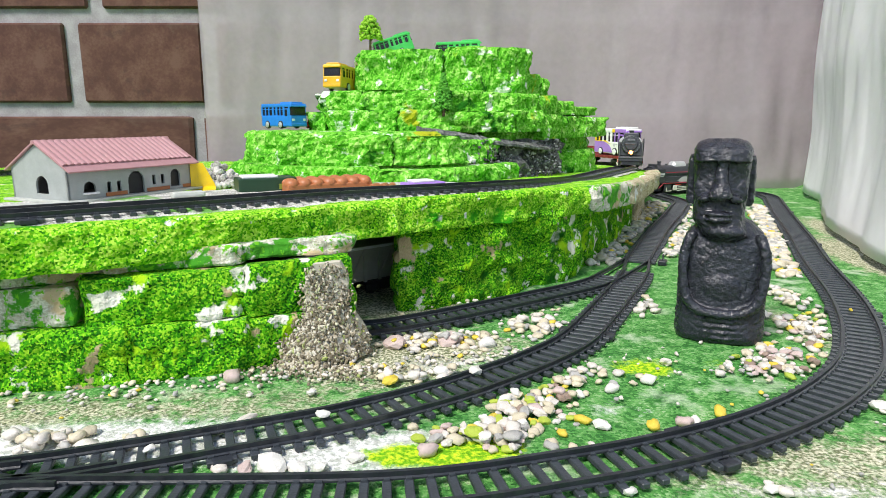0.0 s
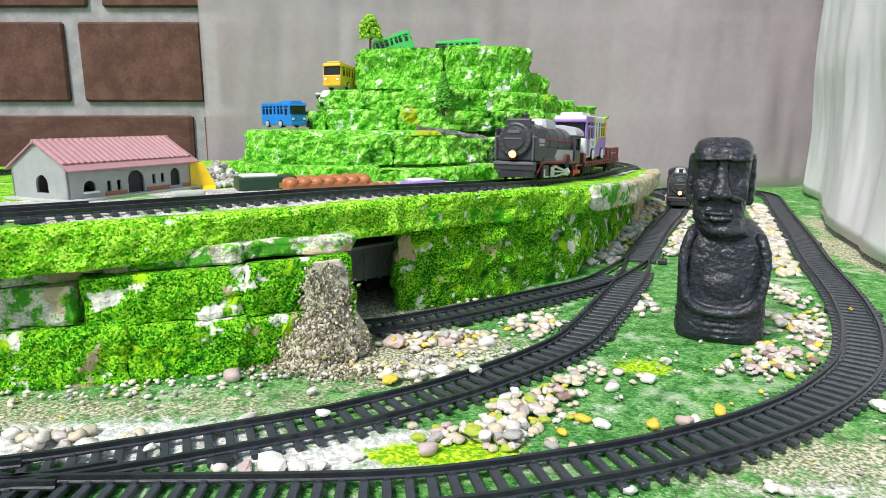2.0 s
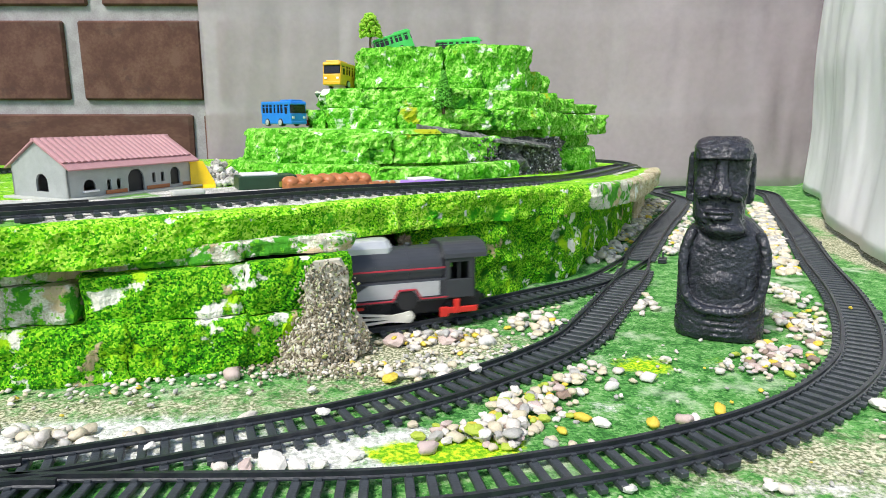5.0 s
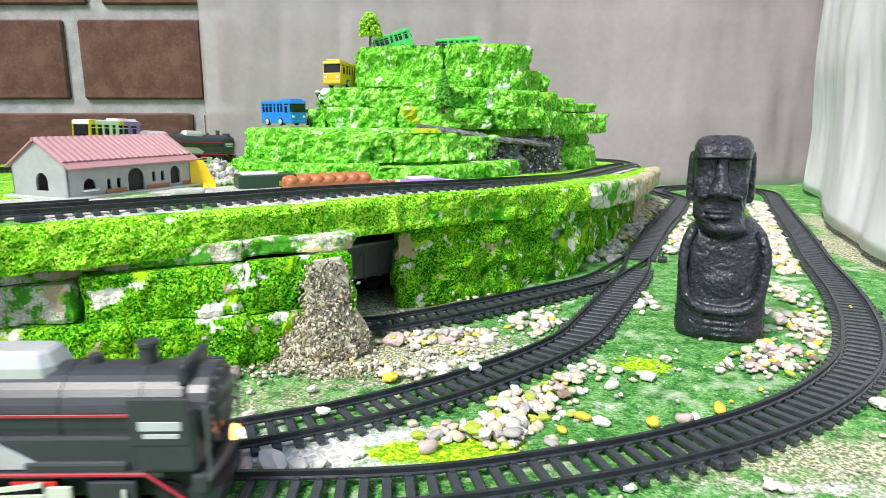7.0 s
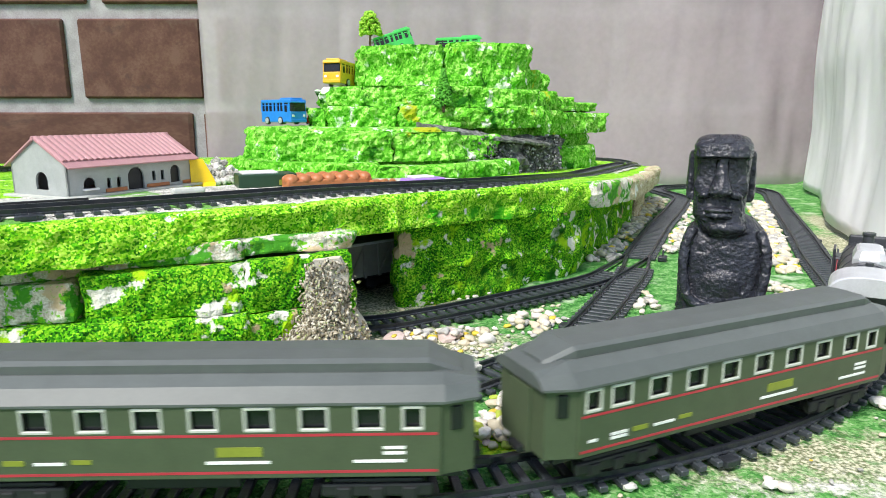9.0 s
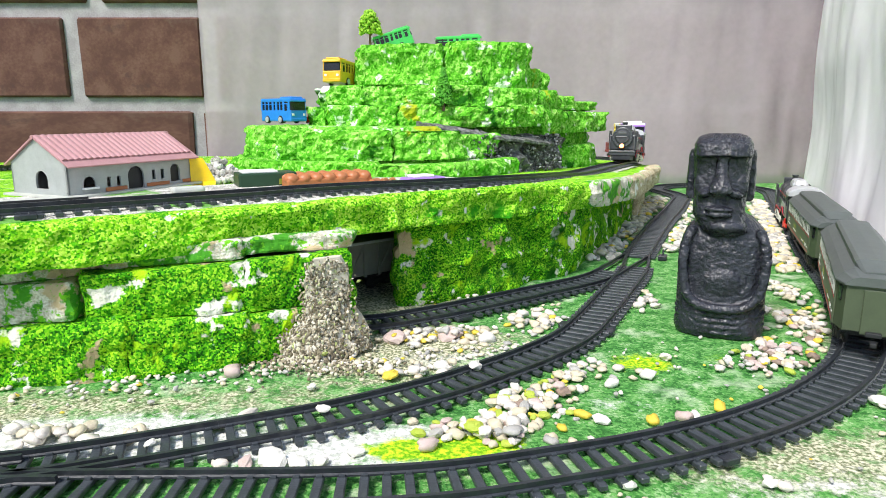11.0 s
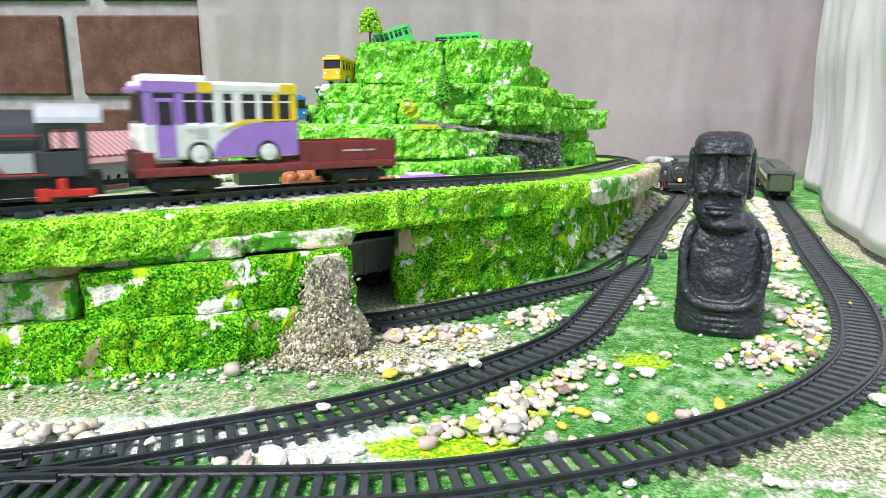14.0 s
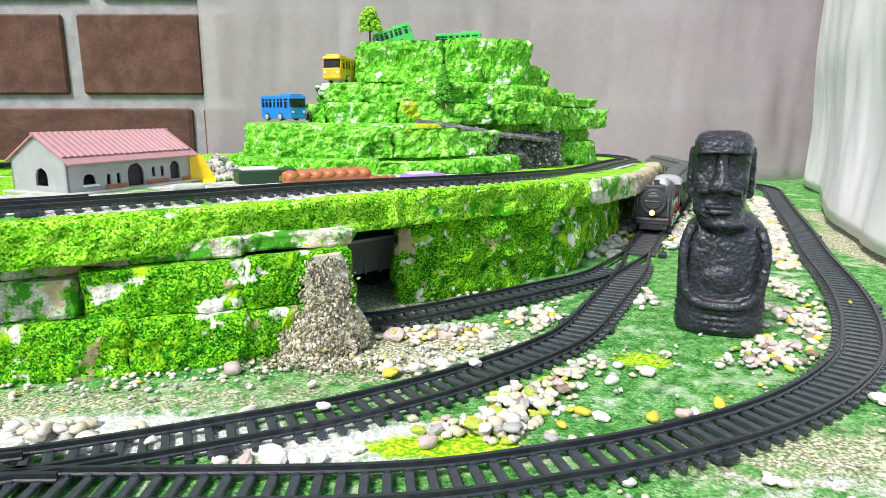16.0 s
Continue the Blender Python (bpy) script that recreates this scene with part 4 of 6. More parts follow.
        box(-0.0435, -0.0405, s * 0.0132 - 0.0006, s * 0.0132 + 0.0006, 0.0210, 0.0300, 0.0003, bm=cab)
        box(-0.0575, -0.0405, s * 0.0132 - 0.0006, s * 0.0132 + 0.0006, 0.0297, 0.0325, 0.0003, bm=cab)
        box(-0.0492, -0.0485, s * 0.0130 - 0.0003, s * 0.0130 + 0.0003, 0.0210, 0.0300, bm=cab)
        part("cab_side", cab, M_BLACK, L)
    rear = box(-0.0590, -0.0572, -0.0128, 0.0128, 0.0100, 0.0340, 0.0006)
    box(-0.0420, -0.0405, -0.0128, 0.0128, 0.0120, 0.0330, 0.0005, bm=rear)
    part("cab_wall", rear, M_BLACK, L)
    disc = cyl((-0.0588, 0, 0.0225), (-0.0596, 0, 0.0225), 0.0050, n=28, bevel=0.0002)
    dp = part("plate", disc, M_WHITE, L, "round white plate")
    br = box(-0.0598, -0.0596, -0.0030, 0.0030, 0.0232, 0.0242)
    box(-0.0598, -0.0596, -0.0026, 0.0026, 0.0210, 0.0220, bm=br)
    part("print_bar", br, M_BLACK2, dp)
    part("cab_roof", half_round(-0.0660, -0.0395, 0.0290, 0.0320, 0.0396, p=2.4), roof or M_BLACK, L)
    dome = bmesh.new()
    loft([[(x * k + 0.004, y * k2, z) for x, y in ((-0.016, -0.004), (-0.013, -0.0066), (0.012, -0.0066), (0.0145, -0.004), (0.0145, 0.004), (0.012, 0.0066), (-0.013, 0.0066), (-0.016, 0.004))]
          for z, k, k2 in ((0.0345, 1.0, 1.0), (0.0375, 0.98, 0.98), (0.0408, 0.86, 0.8), (0.0416, 0.78, 0.6))], dome)
    part("dome", dome, M_SILVER, L, "silver sand dome")
    ch = cyl((0.0440, 0, 0.035), (0.0440, 0, 0.0425), 0.0026, 0.0024, n=20)
    cyl((0.0440, 0, 0.0415), (0.0440, 0, 0.0430), 0.0030, n=20, bm=ch, bevel=0.0003)
    part("chimney", ch, M_BLACK, L)
    for k in range(18):
        a = k * math.pi / 9
        part("bolt", cyl((0.0652, 0.0096 * math.cos(a), 0.0258 + 0.0096 * math.sin(a)), (0.0661, 0.0096 * math.cos(a), 0.0258 + 0.0096 * math.sin(a)), 0.0006, n=6), M_FITTING, L)
    part("door_hinge", box(0.0664, 0.0674, -0.0070, 0.0050, 0.0258, 0.0268, 0.0003), M_FITTING, L)
    part("number_plate", box(0.0664, 0.0676, -0.0042, 0.0042, 0.0296, 0.0318, 0.0003), M_FITTING, L, "plain grey number plate")
    part("buffer_beam", box(0.0648, 0.0660, -0.0138, 0.0138, 0.0098, 0.0116, 0.0003), M_FITTING, L)
    for y in (-0.0128, 0.0128):
        part("handrail", cyl((0.0655, y, 0.0125), (0.0655, y, 0.0300), 0.0005, n=8), M_FITTING, L)
    part("feedwater_heater", box(0.0560, 0.0590, -0.0085, 0.0085, 0.0330, 0.0395, 0.001), M_BLACK, L)
    part("valve", cyl((0.028, 0, 0.036), (0.028, 0, 0.0392), 0.0018, n=14, bevel=0.0003), M_BLACK, L)
    part("valve", cyl((-0.022, 0, 0.036), (-0.022, 0, 0.0385), 0.0016, n=14, bevel=0.0003), M_BLACK, L)
    buf = box(0.0600, 0.0650, -0.0140, 0.0140, 0.0060, 0.0120, 0.001)
    loft([[(0.058, -0.012, 0.006), (0.058, 0.012, 0.006), (0.058, 0.012, 0.0015), (0.058, -0.012, 0.0015)], [(0.0675, -0.009, 0.0058), (0.0675, 0.009, 0.0058), (0.0665, 0.010, 0.0018), (0.0665, -0.010, 0.0018)]], buf)
    part("cowcatcher", buf, M_BLACK, L)
    hl = part("headlamp", cyl((0.0640, 0, 0.0165), (0.0680, 0, 0.0165), 0.0030, n=20, bevel=0.0004), M_BLACK, L)
    bulb = bmesh.new()
    bmesh.ops.create_uvsphere(bulb, u_segments=14, v_segments=10, radius=0.0023, matrix=Matrix.Translation((0.0682, 0, 0.0165)))
    part("bulb", bulb, M_LAMP, hl, "glowing orange-red bulb")
    core = bmesh.new()
    bmesh.ops.create_uvsphere(core, u_segments=12, v_segments=8, radius=0.0011, matrix=Matrix.Translation((0.0700, 0, 0.0165)))
    part("bulb_core", core, M_LAMPCORE, hl)
    part("coupling", box(-0.0700, -0.0580, -0.0015, 0.0015, 0.0060, 0.0080, 0.0004), M_BLACK2, L)
    return L


def bogie_parts(owner, x, w=0.0115):
    b = box(x - 0.0125, x + 0.0125, -w, w, 0.0045, 0.0080, 0.0006)
    for s in (-1, 1):
        box(x - 0.0155, x + 0.0155, s * w - 0.0008, s * w + 0.0008, 0.0030, 0.0070, 0.0008, bm=b)
        for dx in (-0.009, 0.0, 0.009):
            box(x + dx - 0.0020, x + dx + 0.0020, s * (w + 0.0006) - 0.0008, s * (w + 0.0006) + 0.0008, 0.0024, 0.0062, 0.0006, bm=b)
    g = part("bogie", b, M_BLACK2, owner)
    for s in (-1, 1):
        for dx in (-0.009, 0.009):
            wheel(0.0046, s * 0.0085, x + dx, g)


def coach():
    """An olive toy passenger coach, 155 mm long."""
    C = thing("passenger_coach", "olive green toy passenger coach with grey roof", "coach", "passenger coaches")
    h, W = 0.0775, 0.0145
    part("underframe", box(-h + 0.004, h - 0.004, -0.0120, 0.0120, 0.0085, 0.0118, 0.0005), M_BLACK2, C)
    xs = [-0.0625, -0.0525, -0.0385, -0.0240, -0.0095, 0.0050, 0.0195, 0.0340, 0.0485, 0.0600]
    wide = [0.0044] + [0.0064] * 8 + [0.0044]
    for s in (-1, 1):
        b = box(-h + 0.010, h - 0.010, s * W - 0.0005, s * W + 0.0005, 0.0105, 0.0240, 0.0002)
        box(-h + 0.010, h - 0.010, s * W - 0.0005, s * W + 0.0005, 0.0292, 0.0310, 0.0002, bm=b)
        edges = [-h + 0.010] + [v for x, w in zip(xs, wide) for v in (x - w / 2, x + w / 2)] + [h - 0.010]
        for a, c in zip(edges[::2], edges[1::2]):
            box(a, c, s * W - 0.0005, s * W + 0.0005, 0.0238, 0.0294, bm=b)
        side = part("side_wall", b, M_OLIVE, C)
        for z in (0.0220, 0.0118):
            part("red_line", box(-h + 0.011, h - 0.011, s * (W + 0.0005) - 0.0001, s * (W + 0.0005) + 0.00015, z, z + 0.0007), M_REDLINE, side)
        for x, w in zip(xs, wide):
            f = box(x - w / 2 - 0.0008, x + w / 2 + 0.0008, s * (W + 0.0004) - 0.0003, s * (W + 0.0004) + 0.0004, 0.0232, 0.0241, 0.0002, seg=1)
            box(x - w / 2 - 0.0008, x + w / 2 + 0.0008, s * (W + 0.0004) - 0.0003, s * (W + 0.0004) + 0.0004, 0.0291, 0.0300, 0.0002, bm=f, seg=1)
            for e in (-1, 1):
                box(x + e * (w / 2 + 0.0004) - 0.0004, x + e * (w / 2 + 0.0004) + 0.0004, s * (W + 0.0004) - 0.0003, s * (W + 0.0004) + 0.0004, 0.0238, 0.0294, 0.0002, bm=f, seg=1)
            win = part("window", f, M_FRAME, C, "pale rounded window frame")
            part("pane", box(x - w / 2, x + w / 2, s * (W - 0.0010) - 0.0002, s * (W - 0.0010) + 0.0002, 0.0236, 0.0296), M_GLASS, win)
        for x0, x1, z in ((-0.064, -0.061, 0.0146), (-0.056, -0.050, 0.0152), (-0.056, -0.050, 0.0140), (-0.040, -0.032, 0.0148), (0.005, 0.022, 0.0146), (0.044, 0.058, 0.0146), (0.052, 0.058, 0.0168), (0.052, 0.058, 0.0183)):
            part("print_bar", box(x0, x1, s * (W + 0.0006) - 0.0001, s * (W + 0.0006) + 0.0001, z, z + 0.0008), M_WHITE, side, "plain white printed bar")
        for x0, x1, z, z1 in ((-0.048, -0.0425, 0.0148, 0.0162), (-0.030, -0.025, 0.0150, 0.0162), (0.008, 0.020, 0.0166, 0.0192)):
            part("print_bar", box(x0, x1, s * (W + 0.0006) - 0.0001, s * (W + 0.0006) + 0.0001, z, z1), M_YELLOWMARK, side, "plain olive-yellow printed bar")
    for e in (-1, 1):
        x0, x1 = sorted((e * (h - 0.010), e * h))
        v = bmesh.new()
        k = 0.0030
        loft([[(e * (h - 0.0105), -W, z), (e * (h - 0.0105), W, z), (e * (h - 0.001), W - k, z), (e * (h - 0.001), -W + k, z)] for z in (0.0105, 0.0310)], v)
        end = part("end_wall", v, M_OLIVE, C)
        part("end_door", box(*sorted((e * (h - 0.0010), e * (h - 0.0002))), -0.0050, 0.0050, 0.0095, 0.0290, 0.0003), M_OLIVE, end)
        for s in (-1, 1):
            dw = box(-0.0016, 0.0016, -0.0003, 0.0003, 0.0225, 0.0292, 0.0003, seg=1)
            o = part("pane", dw, M_GLASS, end)
            o.matrix_basis = Matrix.Translation((e * (h - 0.0057), s * (W - 0.0013), 0)) @ pose(0, 0, 0, 0, 0, -e * s * 17.5)
        part("gangway", box(*sorted((e * (h - 0.001), e * (h + 0.0020))), -0.0030, 0.0030, 0.0090, 0.0110, 0.0004), M_BLACK2, C)
        part("coupling", box(*sorted((e * h, e * (h + 0.0050))), -0.0012, 0.0012, 0.0055, 0.0075, 0.0004), M_BLACK2, C)
        bogie_parts(C, e * 0.050)
    roof = bmesh.new()
    rows = []
    for x, k in ((-h - 0.0005, 0.80), (-h + 0.009, 1.0), (h - 0.009, 1.0), (h + 0.0005, 0.80)):
        rows.append([(x, -0.0156 * k, 0.0305), (x, -0.0156 * k, 0.0312), (x, -0.0125 * k, 0.0345 * (0.97 if k < 1 else 1)), (x, -0.0090 * k, 0.0365 * (0.94 if k < 1 else 1)), (x, 0.0090 * k, 0.0365 * (0.94 if k < 1 else 1)),
                     (x, 0.0125 * k, 0.0345 * (0.97 if k < 1 else 1)), (x, 0.0156 * k, 0.0312), (x, 0.0156 * k, 0.0305)])
    loft(rows, roof)
    part("roof", roof, M_ROOF, C, "smooth grey plastic roof")
    up = bmesh.new()
    rows = []
    for x, k, z in ((-h + 0.004, 0.7, 0.0362), (-h + 0.013, 1.0, 0.0400), (h - 0.013, 1.0, 0.0400), (h - 0.004, 0.7, 0.0362)):
        rows.append([(x, -0.0085 * k, 0.0350), (x, -0.0085 * k, z - 0.0012), (x, -0.0070 * k, z - 0.0003), (x, 0, z), (x, 0.0070 * k, z - 0.0003), (x, 0.0085 * k, z - 0.0012), (x, 0.0085 * k, 0.0350)])
    loft(rows, up)
    part("clerestory", up, M_ROOF, C)
    part("underbox", box(-0.020, 0.012, -0.0090, 0.0090, 0.0040, 0.0080, 0.0008), M_BLACK2, C)
    return C


def flat_wagon():
    """Maroon toy wagon, 126 mm long, with raised boards at its rear half."""
    V = thing("flat_wagon", "maroon toy flat wagon with raised rear boards", "wagon")
    h = 0.063
    deck = box(-h, h, -0.0140, 0.0140, 0.0105, 0.0128, 0.0005)
    for s in (-1, 1):
        box(-h, h, s * 0.0138 - 0.0008, s * 0.0138 + 0.0008, 0.0088, 0.0125, 0.0004, bm=deck)
        for k in range(15):
            x = -0.0588 + k * 0.0084
            box(x - 0.0012, x + 0.0012, s * 0.0148 - 0.0006, s * 0.0148 + 0.0006, 0.0092, 0.0118, 0.0003, bm=deck, seg=1)
    part("deck", deck, M_MAROON, V)
    for s in (-1, 1):
        b = box(-h, -0.010, s * 0.0134 - 0.0006, s * 0.0134 + 0.0006, 0.0125, 0.0225, 0.0003)
        for x in (-0.060, -0.044, -0.028, -0.013):
            box(x - 0.0006, x + 0.0006, s * 0.0142 - 0.0004, s * 0.0142 + 0.0004, 0.0125, 0.0222, bm=b)
        sb = part("side_board", b, M_MAROON, V)
        part("print_bar", box(-0.050, -0.032, s * 0.0141 - 0.0001, s * 0.0141 + 0.0002, 0.0172, 0.0180), M_GREYMARK, sb)
    part("end_board", box(-h, -h + 0.0012, -0.0134, 0.0134, 0.0125, 0.0222, 0.0003), M_MAROON, V)
    part("end_board", box(h - 0.0075, h - 0.0005, -0.0134, 0.0134, 0.0125, 0.0195, 0.0004), M_MAROON, V)
    for x in (-0.043, 0.043):
        bogie_parts(V, x)
    part("coupling", box(h, h + 0.008, -0.0013, 0.0013, 0.0060, 0.0080, 0.0004), M_BLACK2, V)
    part("coupling", box(-h - 0.006, -h, -0.0013, 0.0013, 0.0060, 0.0080, 0.0004), M_BLACK2, V)
    return V


def bus(label, colour, accent, tail, k=1.0, fancy=False):
    """A toy city bus, 78 mm long at k = 1; local x forward, z = 0 under the wheels."""
    B = thing("toy_bus", label, "bus")
    def bx(x0, x1, y0, y1, z0, z1, bev=0.0, bm=None):
        return box(x0 * k, x1 * k, y0 * k, y1 * k, z0 * k, z1 * k, bev * k, bm)
    part("lower_body", bx(-0.039, 0.039, -0.0150, 0.0150, 0.0030, 0.0200, 0.0016), colour, B)
    core = bx(-0.0380, 0.0340, -0.0138, 0.0138, 0.0190, 0.0330, 0.0008)
    part("window_band", core, M_GLASS, B, "dark window glass")
    top = bx(-0.039, 0.0385, -0.0150, 0.0150, 0.0320, 0.0375, 0.0016)
    part("roof", top, colour, B)
    part("roof_unit", bx(0.006, 0.036, -0.0105, 0.0105, 0.0370, 0.0400, 0.0012), M_WHITE if fancy else colour, B)
    for s in (-1, 1):
        cols = [(-0.039, -0.0355, tail), (-0.0290, -0.0265, tail), (-0.0195, -0.0170, colour), (-0.0095, -0.0050, colour), (0.0000, 0.0045, colour), (0.0105, 0.0125, accent), (0.0190, 0.0230, accent), (0.0330, 0.0370, accent)]
        for x0, x1, m in cols:
            part("pillar", bx(x0, x1, s * 0.0144 - 0.0006, s * 0.0144 + 0.0006, 0.0192, 0.0330, 0.0002), m, B)
        part("window_rail", bx(-0.0375, 0.0225, s * 0.0143 - 0.0004, s * 0.0143 + 0.0004, 0.0285, 0.0293), colour, B)
        door = bx(0.0235, 0.0325, s * 0.0149 - 0.0004, s * 0.0149 + 0.0004, 0.0045, 0.0300, 0.0004)
        part("door", door, accent if fancy else colour, B)
        part("door_glass", bx(0.0250, 0.0310, s * 0.0153 - 0.0002, s * 0.0153 + 0.0002, 0.0190, 0.0285), M_GLASS, B)
        if fancy:
            sw = bmesh.new()
            loft([[(-0.0388 * k, y, 0.0205 * k), (-0.014 * k, y, 0.0195 * k), (-0.004 * k, y, 0.0165 * k), (0.004 * k, y, 0.0110 * k), (0.007 * k, y, 0.0040 * k), (-0.0388 * k, y, 0.0040 * k)] for y in (s * 0.0149 * k, s * 0.0153 * k)], sw)
            part("side_swoosh", sw, M_PURPLE, B, "lilac painted swoosh")
            ys = bmesh.new()
            loft([[(-0.0388 * k, y, 0.0212 * k), (-0.010 * k, y, 0.0212 * k), (0.002 * k, y, 0.0165 * k), (-0.005 * k, y, 0.0180 * k), (-0.014 * k, y, 0.0200 * k), (-0.0388 * k, y, 0.0207 * k)] for y in (s * 0.0150 * k, s * 0.0155 * k)], ys)
            part("side_swoosh", ys, M_YELLOW, B, "yellow painted swoosh")
            part("roof_band", bx(-0.039, -0.030, s * 0.0150 - 0.0003, s * 0.0150 + 0.0003, 0.0325, 0.0370, 0.0002), M_YELLOW, B)
            part("roof_band", bx(0.012, 0.038, s * 0.0150 - 0.0003, s * 0.0150 + 0.0003, 0.0325, 0.0370, 0.0002), M_PURPLE, B)
            part("roof_band", bx(0.005, 0.012, s * 0.0150 - 0.0003, s * 0.0150 + 0.0003, 0.0325, 0.0370, 0.0002), M_YELLOW, B)
            pb = bx(0.0085, 0.0105, s * 0.0151 - 0.0002, s * 0.0151 + 0.0002, 0.0135, 0.0175)
            bx(0.0115, 0.0135, s * 0.0151 - 0.0002, s * 0.0151 + 0.0002, 0.0135, 0.0175, bm=pb)
            bx(0.0145, 0.0185, s * 0.0151 - 0.0002, s * 0.0151 + 0.0002, 0.0160, 0.0172, bm=pb)
            part("print_bar", pb, M_GREYMARK, B)
        for x in (-0.022, 0.0130):
            b = cyl((x * k, s * 0.0120 * k, 0.0058 * k), (x * k, s * 0.0160 * k, 0.0058 * k), 0.0060 * k, n=26, bevel=0.0006 * k)
            w = part("wheel", b, M_BLACK2, B)
            hub = cyl((x * k, s * 0.0155 * k, 0.0058 * k), (x * k, s * 0.0166 * k, 0.0058 * k), 0.0044 * k, n=22, bevel=0.0003 * k)
            cyl((x * k, s * 0.0160 * k, 0.0058 * k), (x * k, s * 0.0172 * k, 0.0058 * k), 0.0016 * k, n=12, bm=hub)
            part("rim", hub, M_WHITE if fancy else M_SILVER, w)
    ws = bmesh.new()
    loft([[(0.0345 * k, -0.0140 * k, 0.0335 * k), (0.0345 * k, 0.0140 * k, 0.0335 * k), (0.0375 * k, 0.0140 * k, 0.0195 * k), (0.0375 * k, -0.0140 * k, 0.0195 * k)],
          [(0.0372 * k, -0.0128 * k, 0.0325 * k), (0.0372 * k, 0.0128 * k, 0.0325 * k), (0.0393 * k, 0.0128 * k, 0.0205 * k), (0.0393 * k, -0.0128 * k, 0.0205 * k)]], ws)
    part("windscreen", ws, M_GLASS, B)
    part("visor", bx(0.0345, 0.0405, -0.0145, 0.0145, 0.0322, 0.0350, 0.0010), accent, B)
    part("bumper", bx(0.0370, 0.0398, -0.0145, 0.0145, 0.0035, 0.0080, 0.0008), M_BLACK2 if fancy else colour, B)
    for s in (-1, 1):
        part("headlight", bx(0.0385, 0.0397, s * 0.0100 - 0.0022, s * 0.0100 + 0.0022, 0.0115, 0.0150, 0.0008), M_WHITE, B)
    rw = bx(-0.0396, -0.0385, -0.0120, 0.0120, 0.0215, 0.0315, 0.0004)
    part("rear_window", rw, M_GLASS, B)
    return B


# ---------------------------------------------------------------- trains
loco_a = locomotive(roof=M_SILVER)
for o in loco_a.children_recursive:
    # the engine is 118 mm long over all; wheels and rings keep their round shape
    xs = [v.co.x for v in o.data.vertices]
    mid = (min(xs) + max(xs)) / 2
    for v in o.data.vertices:
        v.co.x = v.co.x - 0.12 * mid if o.name.startswith(("wheel", "chimney", "valve")) else v.co.x * 0.88
tagged(loco_a, "black toy steam locomotive hauling a wagon on the platform")
loco_b = copy_thing(loco_a, Matrix())
tagged(loco_b, "black toy steam locomotive running alone towards the tunnel")
for o in loco_b.children:
    if o.name.startswith("cab_roof"):
        o.data = o.data.copy()
        o.data.materials[0] = M_BLACK
        o["label"] = "black arched cab roof"
loco_c = copy_thing(loco_a, Matrix())
tagged(loco_c, "black toy steam locomotive hauling two olive coaches")
coach_1 = coach()
for o in coach_1.children_recursive:
    # 148 mm long over the body
    if o.location.x:
        o.location.x *= 0.955
    else:
        for v in o.data.vertices:
            v.co.x *= 0.955
coach_2 = copy_thing(coach_1, Matrix())
wagon_a = flat_wagon()
bus_a = bus("lilac, white and yellow toy bus on a maroon wagon", M_WHITE, M_PURPLE, M_YELLOW, 0.885, True)
for o in bus_a.children_recursive:
    # a tall-bodied bus over wheels that stay round
    if not o.name.startswith(("wheel", "rim")):
        for v in o.data.vertices:
            v.co.z += 0.14 * max(0.0, v.co.z - 0.010)




# ---------------------------------------------------------------- hangings
def sheet(name, m, line, z0, z1, fold, seed, nx, nz, drop, waves):
    """A hanging sheet along a plan line, with folds; drop bulges it out towards its foot."""
    pts, _ = spline([(x, y, 0) for x, y in line], 0.0015)
    pts = [pts[int(round(k * (len(pts) - 1) / nx))] for k in range(nx + 1)]
    b = bmesh.new()
    grid = []
    for j in range(nz + 1):
        z = z0 + (z1 - z0) * j / nz
        row = []
        for i, p in enumerate(pts):
            d, n = side_of(pts, i)
            u = i / nx * waves
            off = fold * (noise.noise(Vector((u * 0.35 + 1.6 * z, z * 1.3, seed))) + 0.5 * noise.noise(Vector((u * 0.9 + 2.2 * z, z * 2.5, seed + 5))) + 0.22 * noise.noise(Vector((u * 2.6 - 5 * z, z * 5, seed + 9))) + 0.10 * noise.noise(Vector((u * 5.5 + 9 * z, z * 14, seed + 13))))
            off += drop * math.sin(math.pi * min(1, (z - z0) / 0.16)) if z < z0 + 0.16 else 0.0
            row.append(b.verts.new((p.x + n.x * off, p.y + n.y * off, z)))
        grid.append(row)
    for r0, r1 in zip(grid, grid[1:]):
        for i in range(nx):
            b.faces.new((r0[i], r0[i + 1], r1[i + 1], r1[i]))
    ob = part(name, b, m, smooth=True)
    s = ob.modifiers.new("thickness", "SOLIDIFY")
    s.thickness = 0.0008
    return ob


def sheer(name, colour, clear):
    """Thin cloth: part of the light passes straight through."""
    m = mat(name, [(0.35, shade(colour, 0.88)), (0.65, shade(colour, 1.05))], 12.0, 0.75, bump=0.25, bump_scale=60.0)
    t = m.node_tree
    b = t.nodes["Principled BSDF"]
    b.inputs["Alpha"].default_value = 1 - clear
    return m


